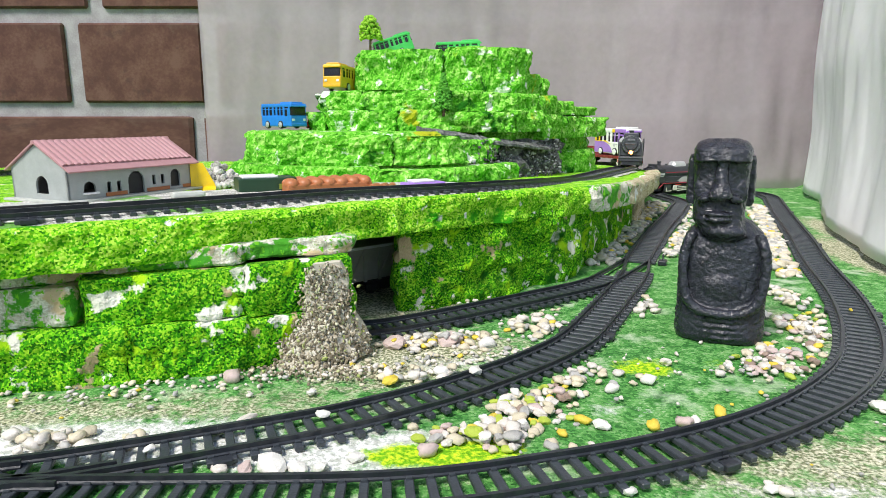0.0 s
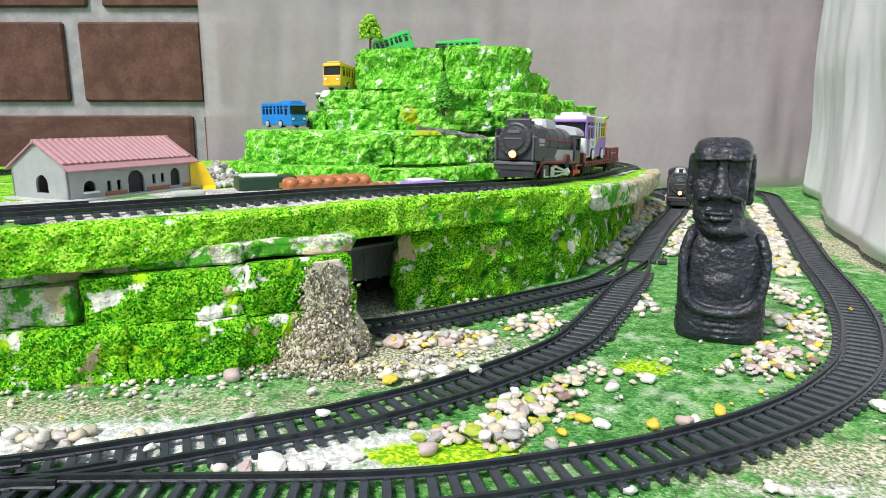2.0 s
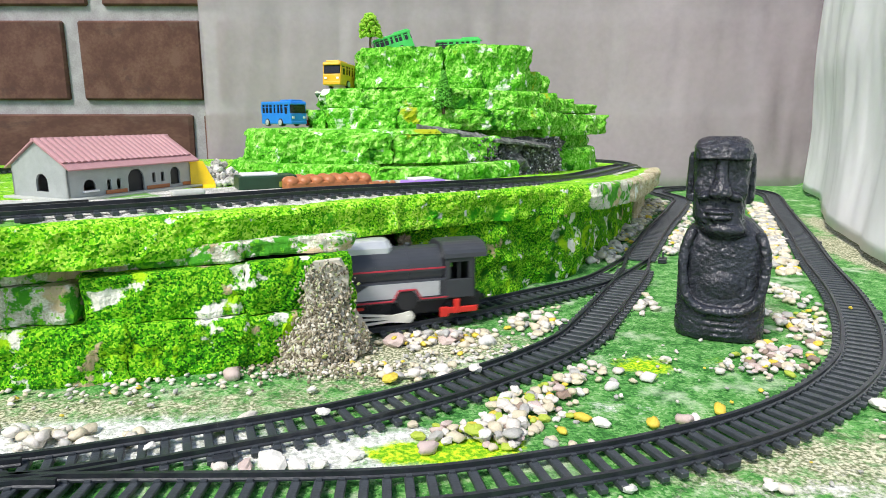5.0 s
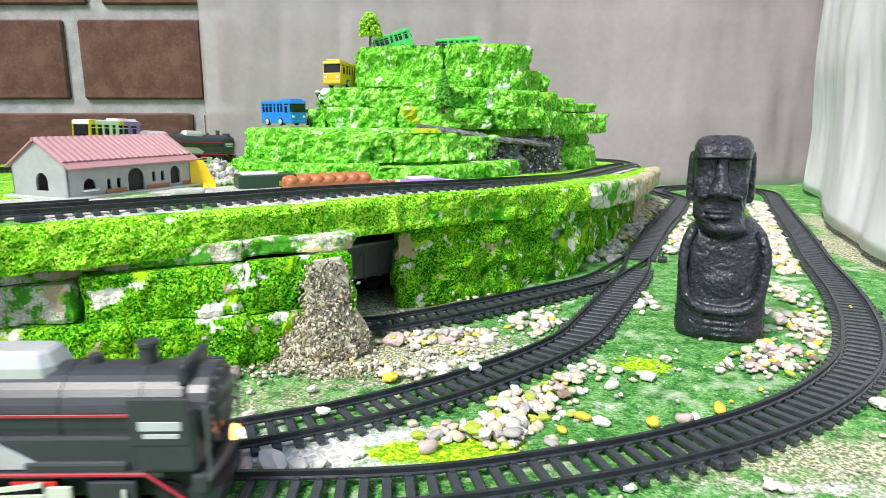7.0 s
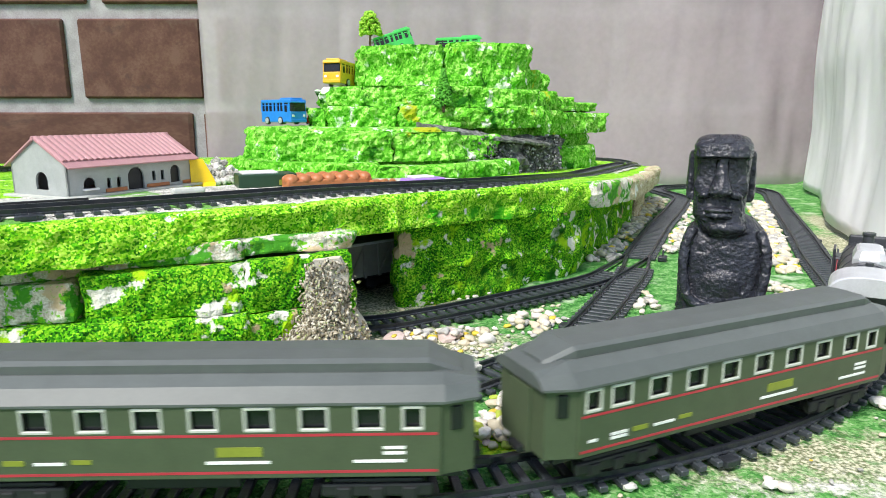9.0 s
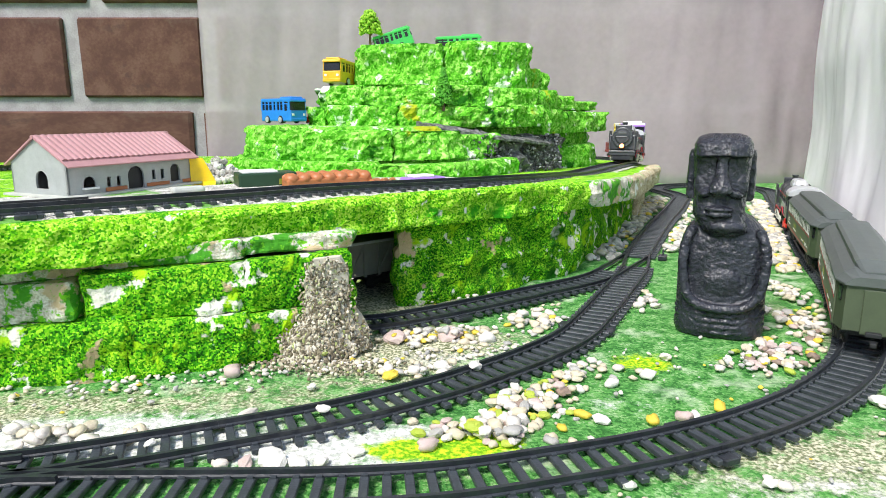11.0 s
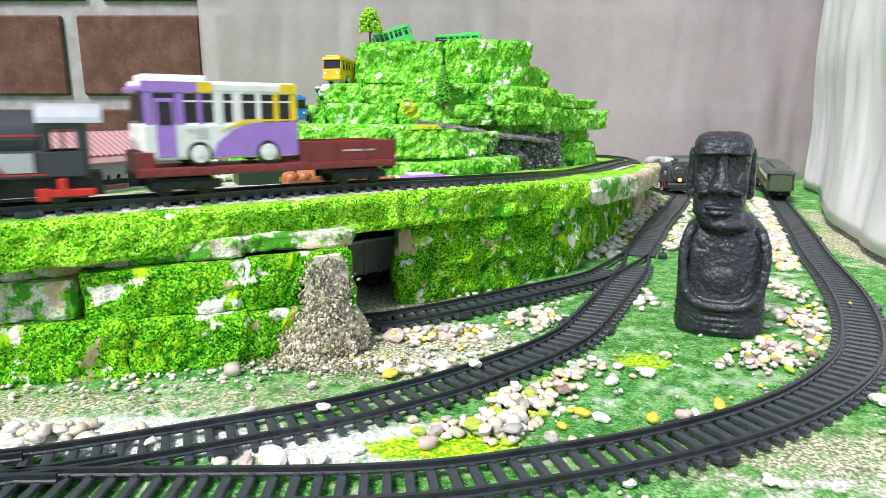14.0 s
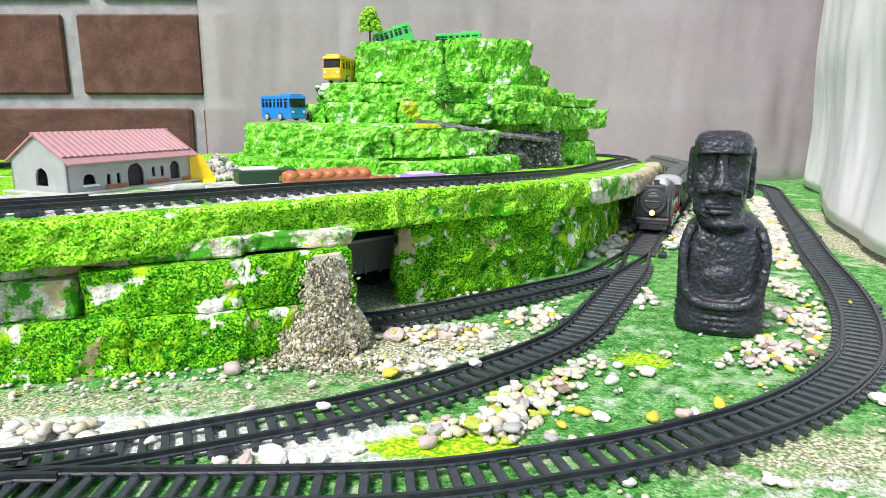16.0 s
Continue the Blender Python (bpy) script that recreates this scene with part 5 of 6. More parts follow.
M_SHEER = sheer("sheer_grey_curtain", (0.53, 0.472, 0.505), 0.55)
M_CLOTH = mat("white_cloth", [(0.35, (0.87, 0.85, 0.89)), (0.65, (0.92, 0.90, 0.94))], 14.0, 0.75, bump=0.2, bump_scale=50.0)
curtain = sheet("curtain", M_SHEER, [(-0.402, 1.120), (-0.2, 1.115), (0.1, 1.12), (0.22, 1.105), (0.32, 1.045), (0.5, 1.03), (0.8, 1.06), (1.1, 1.11), (1.7, 1.12)], -0.002, 1.3, 0.016, 3.0, 260, 60, 0.0, 34)
tagged(curtain, "sheer grey curtain hanging before the brick wall", "curtain")
cloth = sheet("white_sheet", M_CLOTH, [(0.72, 1.05), (0.62, 1.01), (0.552, 0.97), (0.512, 0.91), (0.474, 0.82), (0.436, 0.74), (0.404, 0.68), (0.370, 0.605), (0.340, 0.525), (0.316, 0.455), (0.326, 0.40), (0.5, 0.33), (0.9, 0.30)], 0.005, 1.2, 0.016, 8.0, 320, 110, 0.004, 11)
tagged(cloth, "white cloth sheet hanging beside the railway layout", "cloth")


# ---------------------------------------------------------------- house
def wall_with_holes(w, h, holes, thick, gable=0.0):
    """A wall in the local xz plane with arched or plain holes cut through it."""
    b = bmesh.new()
    def loop(pts):
        vs = [b.verts.new((x, 0, z)) for x, z in pts]
        for i in range(len(vs)):
            b.edges.new((vs[i], vs[(i + 1) % len(vs)]))
    loop([(0, 0), (w, 0), (w, h)] + ([(w / 2, h + gable)] if gable else []) + [(0, h)])
    for x0, x1, z0, z1, arch in holes:
        if arch:
            r = (x1 - x0) / 2
            loop([(x0, z0), (x1, z0)] + [((x0 + x1) / 2 + r * math.cos(a), z1 - r + r * math.sin(a)) for a in np.linspace(0, math.pi, 9)])
        else:
            loop([(x0, z0), (x1, z0), (x1, z1), (x0, z1)])
    bmesh.ops.triangle_fill(b, use_beauty=True, edges=b.edges[:])
    r = bmesh.ops.extrude_face_region(b, geom=b.faces[:])
    bmesh.ops.translate(b, verts=[v for v in r["geom"] if isinstance(v, bmesh.types.BMVert)], vec=(0, thick, 0))
    return b


def house():
    L, W, H, G = 0.0900, 0.046, 0.0175, 0.0135
    H0 = thing("toy_house", "pale grey toy station house with pink tiled roof", "house")
    holes = [(0.0095, 0.0172, 0.0040, 0.0100, True), (0.0245, 0.0272, 0.003, 0.0088, False), (0.0312, 0.0339, 0.003, 0.0088, False), (0.0390, 0.0505, 0.0002, 0.0138, True),
             (0.0568, 0.0593, 0.0045, 0.0105, False), (0.0636, 0.0661, 0.0045, 0.0105, False), (0.0712, 0.0790, 0.002, 0.0130, True)]
    part("wall", wall_with_holes(L, H, holes, 0.0012), M_HOUSE, H0)
    g = part("wall", wall_with_holes(W, H, [(0.016, 0.026, 0.0035, 0.0135, True)], 0.0012, G), M_HOUSE, H0)
    g.matrix_basis = Matrix.Translation((0.0012, 0.0, 0)) @ pose(0, 0, 0, 0, 0, 90)
    g2 = part("wall", wall_with_holes(W, H, [], 0.0012, G), M_HOUSE, H0)
    g2.matrix_basis = Matrix.Translation((L, 0.0, 0)) @ pose(0, 0, 0, 0, 0, 90)
    bk = part("wall", wall_with_holes(L, H, [], 0.0012), M_HOUSE, H0)
    bk.matrix_basis = Matrix.Translation((0, W - 0.0012, 0))
    for x0, x1 in ((0.0230, 0.0375), (0.0520, 0.0695), (0.0805, L)):
        part("plinth", box(x0, x1, -0.0007, -0.0001, 0.0006, 0.0028, 0.0002), M_ORANGE, H0, "red-brown plinth")
    part("floor_plate", box(-0.004, L + 0.004, -0.006, W + 0.004, -0.0010, 0.0004, 0.0003), M_FRAME, H0)
    part("sill", box(0.0085, 0.0182, -0.0018, 0.0004, 0.0029, 0.0040, 0.0002), M_WHITE, H0)
    for x0, x1, z1 in ((0.0390, 0.0505, 0.0138), (0.0712, 0.0790, 0.0130)):
        part("door", box(x0, x1, 0.0016, 0.0022, 0.0, z1 - 0.001, 0.0001), M_BLACK2, H0)
    # tiled roof
    slope = math.atan2(G, W / 2)
    run = math.hypot(G, W / 2) + 0.0050
    bt = bmesh.new()
    loft([[(x, 0.00190 * math.cos(a), 0.0011 * max(0.0, math.sin(a))) for a in np.linspace(0, math.pi, 7)] for x in (0.0, 0.0036)], bt)
    tm = bpy.data.meshes.new("tile")
    bmesh.ops.recalc_face_normals(bt, faces=bt.faces[:])
    bt.to_mesh(tm)
    bt.free()
    tm.materials.append(M_TILE)
    for side in (0, 1):
        r = part("roof", box(-0.0015, L + 0.0025, 0.0, run, -0.0008, 0.0002, 0.0002), M_TILE, H0, "pink tiled roof slope")
        if side == 0:
            r.matrix_basis = Matrix.Translation((0, W / 2 - run * math.cos(slope), H + G + 0.0012 - run * math.sin(slope))) @ Matrix.Rotation(slope, 4, "X")
        else:
            r.matrix_basis = Matrix.Translation((0, W / 2 + run * math.cos(slope), H + G + 0.0012 - run * math.sin(slope))) @ Matrix.Rotation(-slope, 4, "X") @ Matrix.Translation((0, -run, 0)) 
        if side == 0:
            for c in range(23):
                for k in range(7):
                    shared("tile", tm, r, Matrix.Translation((0.0006 + c * 0.0040, run - 0.0003 - k * 0.0036, 0.0003)) @ pose(0, 0, 0, -4, 0, -90) )
    rd = cyl((-0.0017, W / 2, H + G + 0.0008), (L + 0.0027, W / 2, H + G + 0.0008), 0.0012, n=10)
    part("ridge", rd, M_TILE, H0)
    a = math.degrees(math.atan2(0.912, 0.410))
    H0.matrix_basis = pose(-0.1835, 0.3175, floor_z(0.33) + 0.0010, 0, 0, a) @ Matrix.Scale(0.9, 4)
    return H0


house()


# ---------------------------------------------------------------- parked toys beside the upper track
def parked():
    z = floor_z(0.37)
    w = thing("parked_wagon", "dark green toy wagon with pale top parked behind the track", "wagon")
    part("body", box(-0.0165, 0.0165, -0.009, 0.009, 0.0005, 0.0085, 0.0008), M_DARKGREEN, w)
    part("load", box(-0.014, 0.006, -0.007, 0.007, 0.0082, 0.0098, 0.0006), M_WHITE, w)
    part("label_plate", box(0.006, 0.014, -0.0094, -0.0089, 0.002, 0.0050, 0.0001), M_YELLOWMARK, w)
    w.matrix_basis = pose(-0.1040, 0.381, z, 0, 0, 26)
    r = thing("toy_roof_block", "orange-brown moulded toy block with rounded lobes", "toy")
    part("base", box(-0.026, 0.026, -0.010, 0.010, 0.0, 0.0050, 0.0008), M_ORANGE, r)
    for i in range(7):
        for j in range(2):
            lb = bmesh.new()
            bmesh.ops.create_uvsphere(lb, u_segments=14, v_segments=10, radius=1, matrix=Matrix.LocRotScale((-0.0225 + i * 0.0075, -0.005 + j * 0.0095, 0.0050), None, (0.0044, 0.0056, 0.0036)))
            part("lobe", lb, M_ORANGE, r, smooth=True)
    r.matrix_basis = pose(-0.0700, 0.388, z, 0, 0, 30)
    for k, (x, y) in enumerate(((-0.041, 0.391), (-0.036, 0.396), (-0.031, 0.400))):
        s = thing("toy_scrap", "small orange-brown toy piece lying behind the track", "toy", "small scraps")
        part("body", cyl((-0.002, -0.003, 0.0024), (0.002, 0.003, 0.0024), 0.0024, n=14, bevel=0.0005), M_ORANGE, s)
        s.matrix_basis = pose(x, y, floor_z(y) - 0.0002, 0, 0, 20 * k)
    f = thing("toy_car", "lilac and white low toy car behind the track", "car")
    part("body", box(-0.014, 0.014, -0.006, 0.006, 0.001, 0.0045, 0.0012), M_PURPLE, f)
    part("cabin", box(-0.009, 0.006, -0.005, 0.005, 0.0042, 0.0060, 0.0008), M_WHITE, f)
    for x in (-0.008, 0.008):
        for s in (-1, 1):
            part("wheel", cyl((x, s * 0.0045, 0.0016), (x, s * 0.0065, 0.0016), 0.0016, n=14), M_BLACK2, f)
    f.matrix_basis = pose(-0.0130, 0.419, floor_z(0.419), 0, 0, 34)
    y = thing("toy_sign", "yellow plastic toy ramp piece with an upright", "toy")
    up = bmesh.new()
    loft([[(-0.006, yy, 0.0), (0.0075, yy, 0.0), (0.0075, yy, 0.0040), (0.0015, yy, 0.0165), (-0.006, yy, 0.0170)] for yy in (-0.0015, 0.0015)], up)
    part("upright", up, M_YELLOW, y)
    rp = bmesh.new()
    loft([[(x, -0.016, 0.0), (x, -0.016, 0.0006), (x, 0.0, 0.0030), (x, 0.0, 0.0)] for x in (0.001, 0.008)], rp)
    part("ramp", rp, M_YELLOW, y)
    y.matrix_basis = pose(-0.1455, 0.392, floor_z(0.39), 0, 0, 18)
    q = thing("platform_strip", "long pale grey toy station platform beside the track", "platform")
    part("slab", box(-0.060, 0.034, -0.0070, 0.0070, 0.0, 0.0030, 0.0006), M_FRAME, q)
    part("dark_edge", box(-0.060, 0.034, -0.0074, -0.0066, 0.0008, 0.0036, 0.0002), M_BLACK2, q)
    q.matrix_basis = pose(-0.1960, 0.2860, floor_z(0.30), 0, 0, 33)
    c = thing("plastic_lump", "pale green and white plastic lump beside the track", "toy")
    part("body", box(-0.0085, 0.0085, -0.003, 0.003, 0.0, 0.0040, 0.0016), M_FRAME, c)
    c.matrix_basis = pose(-0.1335, 0.3395, floor_z(0.34), 0, 0, 34)


parked()


def rubble_pile():
    """Pale broken stones heaped between the house and the hill."""
    rng = random.Random(29)
    b = bmesh.new()
    for _ in range(260):
        u, a = rng.random(), rng.random() * 6.283
        r = 0.020 * math.sqrt(rng.random())
        x, y = -0.156 + r * math.cos(a), 0.452 + r * math.sin(a)
        k = rng.uniform(0.0012, 0.0038)
        z = floor_z(y) + 0.018 * (1 - r / 0.020) * u + k * 0.3
        bmesh.ops.create_icosphere(b, subdivisions=1, radius=1, matrix=Matrix.LocRotScale((x, y, z), Euler((rng.random() * 6, rng.random() * 6, 0)), (k, k * 0.8, k * 0.6)))
    tagged(part("rubble_pile", b, PALE_RUBBLE), "heap of pale broken stones beside the toy house", "gravel", kind="stuff")


PALE_RUBBLE = mat("pale_rubble", [(0.38, (0.22, 0.21, 0.18)), (0.5, (0.48, 0.46, 0.42)), (0.62, (0.74, 0.72, 0.68))], 150.0, 0.8, bump=0.3)
rubble_pile()


def freight_wagon():
    """Dark open-sided freight van standing in the tunnel."""
    V = thing("freight_wagon", "dark grey toy freight wagon standing inside the tunnel", "wagon")
    m = plain("weathered_grey_plastic", (0.27, 0.265, 0.23), 0.55, bump=0.3)
    part("body", box(-0.045, 0.045, -0.013, 0.013, 0.0095, 0.0300, 0.0006), m, V)
    for s in (-1, 1):
        for k in range(9):
            x = -0.043 + k * 0.01075
            part("post", box(x - 0.0009, x + 0.0009, s * 0.0136 - 0.0008, s * 0.0136 + 0.0008, 0.0090, 0.0298, 0.0002), m, V)
        for k in range(0, 8, 2):
            x = -0.043 + k * 0.01075
            b = cyl((x, s * 0.0134, 0.011), (x + 0.01075, s * 0.0134, 0.0285), 0.0007, n=6)
            part("brace", b, m, V)
        part("top_rail", box(-0.0455, 0.0455, s * 0.0136 - 0.0009, s * 0.0136 + 0.0009, 0.0292, 0.0308, 0.0003), M_GREYMARK, V)
    for x in (-0.028, 0.028):
        bogie_parts(V, x)
    V.matrix_basis = pose(-0.0640, 0.3840, 0.001, 0, 0, 42)
    return V


freight_wagon()

# ---------------------------------------------------------------- toys and trees on the hill
blue_bus = bus("blue toy bus parked on a mossy terrace", M_BLUE, M_BLUE, M_BLUE, 0.58)
blue_bus.matrix_basis = pose(-0.1440, 0.600, 0.0985, 0, 0, 318)
yellow_bus = bus("amber yellow toy bus parked on the upper terrace", M_AMBER, M_AMBER, M_AMBER, 0.62)
yellow_bus.matrix_basis = pose(-0.0970, 0.650, 0.1330, 0, -3, 252)
green_bus = bus("green toy bus tipped on its side on the hilltop", M_GREENBUS, M_GREENBUS, M_GREENBUS, 0.50)
green_bus.matrix_basis = pose(-0.0480, 0.690, 0.1700, 0, -18, 12)
green_bus2 = bus("bright green toy bus lying on the hilltop", M_GREENBUS, M_GREENBUS, M_BLACK2, 0.58)
green_bus2.matrix_basis = pose(0.0160, 0.690, 0.1620, 0, -3, 4)
red_car = thing("toy_car", "small red toy car beside the blue bus", "car")
part("body", box(-0.006, 0.006, -0.004, 0.004, 0.001, 0.0060, 0.0010), M_RED, red_car)
part("cabin", box(-0.004, 0.003, -0.0035, 0.0035, 0.0055, 0.0085, 0.0010), M_RED, red_car)
for wx in (-0.0035, 0.0035):
    for wy in (-1, 1):
        part("wheel", cyl((wx, wy * 0.0030, 0.0015), (wx, wy * 0.0044, 0.0015), 0.0015, n=12), M_BLACK2, red_car)
red_car.matrix_basis = pose(-0.1195, 0.607, 0.0985, 0, 0, 80)

M_LEAF = mat("bright_leaf", [(0.4, (0.17, 0.42, 0.012)), (0.6, (0.40, 0.66, 0.05))], 300.0, 0.7, bump=0.2)
M_PINE = mat("pine_leaf", [(0.4, (0.035, 0.22, 0.01)), (0.6, (0.12, 0.42, 0.03))], 300.0, 0.8, bump=0.2)
M_TRUNK = mat("brown_trunk", [(0.4, (0.10, 0.06, 0.03)), (0.6, (0.2, 0.13, 0.08))], 200.0, 0.8, bump=0.3)


def model_tree():
    rng = random.Random(11)
    T = thing("model_tree", "small bright green model tree on the hilltop", "tree")
    tr = cyl((0, 0, -0.002), (0.0003, 0, 0.017), 0.0014, 0.0009, n=10)
    for k in range(7):
        a = k * 0.9
        cyl((0.0003, 0, 0.012 + 0.0006 * k), (0.008 * math.cos(a), 0.008 * math.sin(a), 0.022 + 0.001 * k), 0.0006, 0.0003, n=6, bm=tr)
    part("trunk", tr, M_TRUNK, T)
    b = bmesh.new()
    for _ in range(420):
        a, h = rng.random() * 6.283, rng.random()
        r = 0.0125 * math.sqrt(rng.random()) * (1.0 - 0.62 * h ** 3) * (0.85 + 0.3 * noise.noise(Vector((a, h * 3, 0))))
        z = 0.0135 + 0.0195 * h + 0.003 * (1 - r / 0.0125)
        s = rng.uniform(0.0008, 0.0016)
        bmesh.ops.create_icosphere(b, subdivisions=1, radius=1, matrix=Matrix.LocRotScale((r * math.cos(a), r * math.sin(a), z), Euler((rng.random() * 3, rng.random() * 3, rng.random() * 3)), (s, s, s * 1.7)))
    part("crown", b, M_LEAF, T)
    T.matrix_basis = pose(-0.0712, 0.662, 0.1690)
    return T


def conifer(x, y, z, k):
    rng = random.Random(4)
    T = thing("model_conifer", "dark green cone-shaped model tree on the terrace", "tree")
    part("trunk", cyl((0, 0, -0.003), (0, 0, 0.012), 0.0014, 0.0008, n=10), M_TRUNK, T)
    b = bmesh.new()
    for _ in range(520):
        a, h = rng.random() * 6.283, rng.random()
        r = 0.0085 * (1 - h) * (0.55 + 0.45 * rng.random()) + 0.0005
        s = rng.uniform(0.0007, 0.0014)
        bmesh.ops.create_icosphere(b, subdivisions=1, radius=1, matrix=Matrix.LocRotScale((r * math.cos(a), r * math.sin(a), 0.002 + 0.030 * h), Euler((rng.random() * 3, rng.random() * 3, 0)), (s, s, s * 1.6)))
    part("crown", b, M_PINE, T)
    T.matrix_basis = pose(x, y, z) @ Matrix.Scale(k, 4)
    return T


model_tree()
conifer(0.0005, 0.5600, 0.1120, 1.0)

# ---------------------------------------------------------------- pebbles
PEBBLE_COLOURS = [("pale", (0.68, 0.63, 0.56)), ("white", (0.74, 0.72, 0.66)), ("pink", (0.58, 0.46, 0.42)), ("grey", (0.42, 0.41, 0.38)), ("yellow", (0.72, 0.55, 0.06)), ("lime", (0.42, 0.52, 0.06)), ("brown", (0.30, 0.22, 0.17)), ("cream", (0.62, 0.55, 0.40))]
PEBBLE_MATS = {n: mat("pebble_" + n, [(0.38, shade(c, 0.75)), (0.62, shade(c, 1.1))], 160.0, 0.6, bump=0.25, bump_scale=500.0) for n, c in PEBBLE_COLOURS}


def pebble_meshes():
    rng = random.Random(21)
    out = {}
    for n, _ in PEBBLE_COLOURS:
        for k in range(4):
            b = bmesh.new()
            bmesh.ops.create_icosphere(b, subdivisions=2, radius=1)
            f = Vector((1.0, rng.uniform(0.6, 0.88), rng.uniform(0.36, 0.56)))
            for v in b.verts:
                d = 1 + 0.38 * noise.noise(v.co * 1.3 + Vector((rng.random() * 0.02 + k * 5, 0, len(n)))) + 0.13 * noise.noise(v.co * 2.6 + Vector((k, 3, 1)))
                v.co = Vector((v.co.x * f.x, v.co.y * f.y, v.co.z * f.z)) * d
            me = bpy.data.meshes.new("pebble")
            b.to_mesh(me)
            b.free()
            me.materials.append(PEBBLE_MATS[n])
            if k > 1:
                me.shade_smooth()
            out[n, k] = me
    return out


PEBBLES = pebble_meshes()
MIX = ["pale"] * 5 + ["white"] * 3 + ["cream"] * 3 + ["pink"] * 2 + ["grey"] * 2 + ["yellow", "lime", "brown"]
RAILS = [np.array([(p.x, p.y) for p in spline([(x, y, 0) for x, y in line], 0.006)[0]]) for line in (FRONT_TRACK[6:] + BACK_TURN + LEFT_STRAIGHT, TUNNEL_TRACK[:9], INNER_TRACK)]
TELL = {"pale": "smooth pale beige pebble lying on the ground", "white": "smooth white pebble lying on the ground", "pink": "pinkish brown pebble lying on the ground", "grey": "smooth grey pebble lying on the ground",
        "yellow": "yellow painted pebble lying on the ground", "lime": "lime green painted pebble lying on the ground", "brown": "dark brown pebble lying on the ground", "cream": "cream coloured pebble lying on the ground"}
laid, rest = [], []


def pebble(x, y, size, colour, rng, loose=True):
    if any(np.min(np.hypot(q[:, 0] - x, q[:, 1] - y)) < 0.0125 + size * 0.7 for q in RAILS) and loose:
        return
    up = 0.0
    for px, py, ps in laid:
        if math.hypot(px - x, py - y) < 0.62 * (ps + size):
            if not loose or rng.random() < 0.4:
                return
            up = max(up, ps * 0.55)
    laid.append((x, y, size))
    m = Matrix.LocRotScale((x, y, size * 0.30 + up - 0.0004), Euler((rng.uniform(-0.25, 0.25), rng.uniform(-0.25, 0.25), rng.uniform(0, 6.28))), (size, size, size))
    if len(laid) > 330:
        rest.append((colour, rng.randrange(4), m))
        return
    ob = new("pebble", PEBBLES[colour, rng.randrange(4)])
    ob.matrix_basis = m
    tagged(ob, TELL[colour], "pebble", "scattered pebbles")


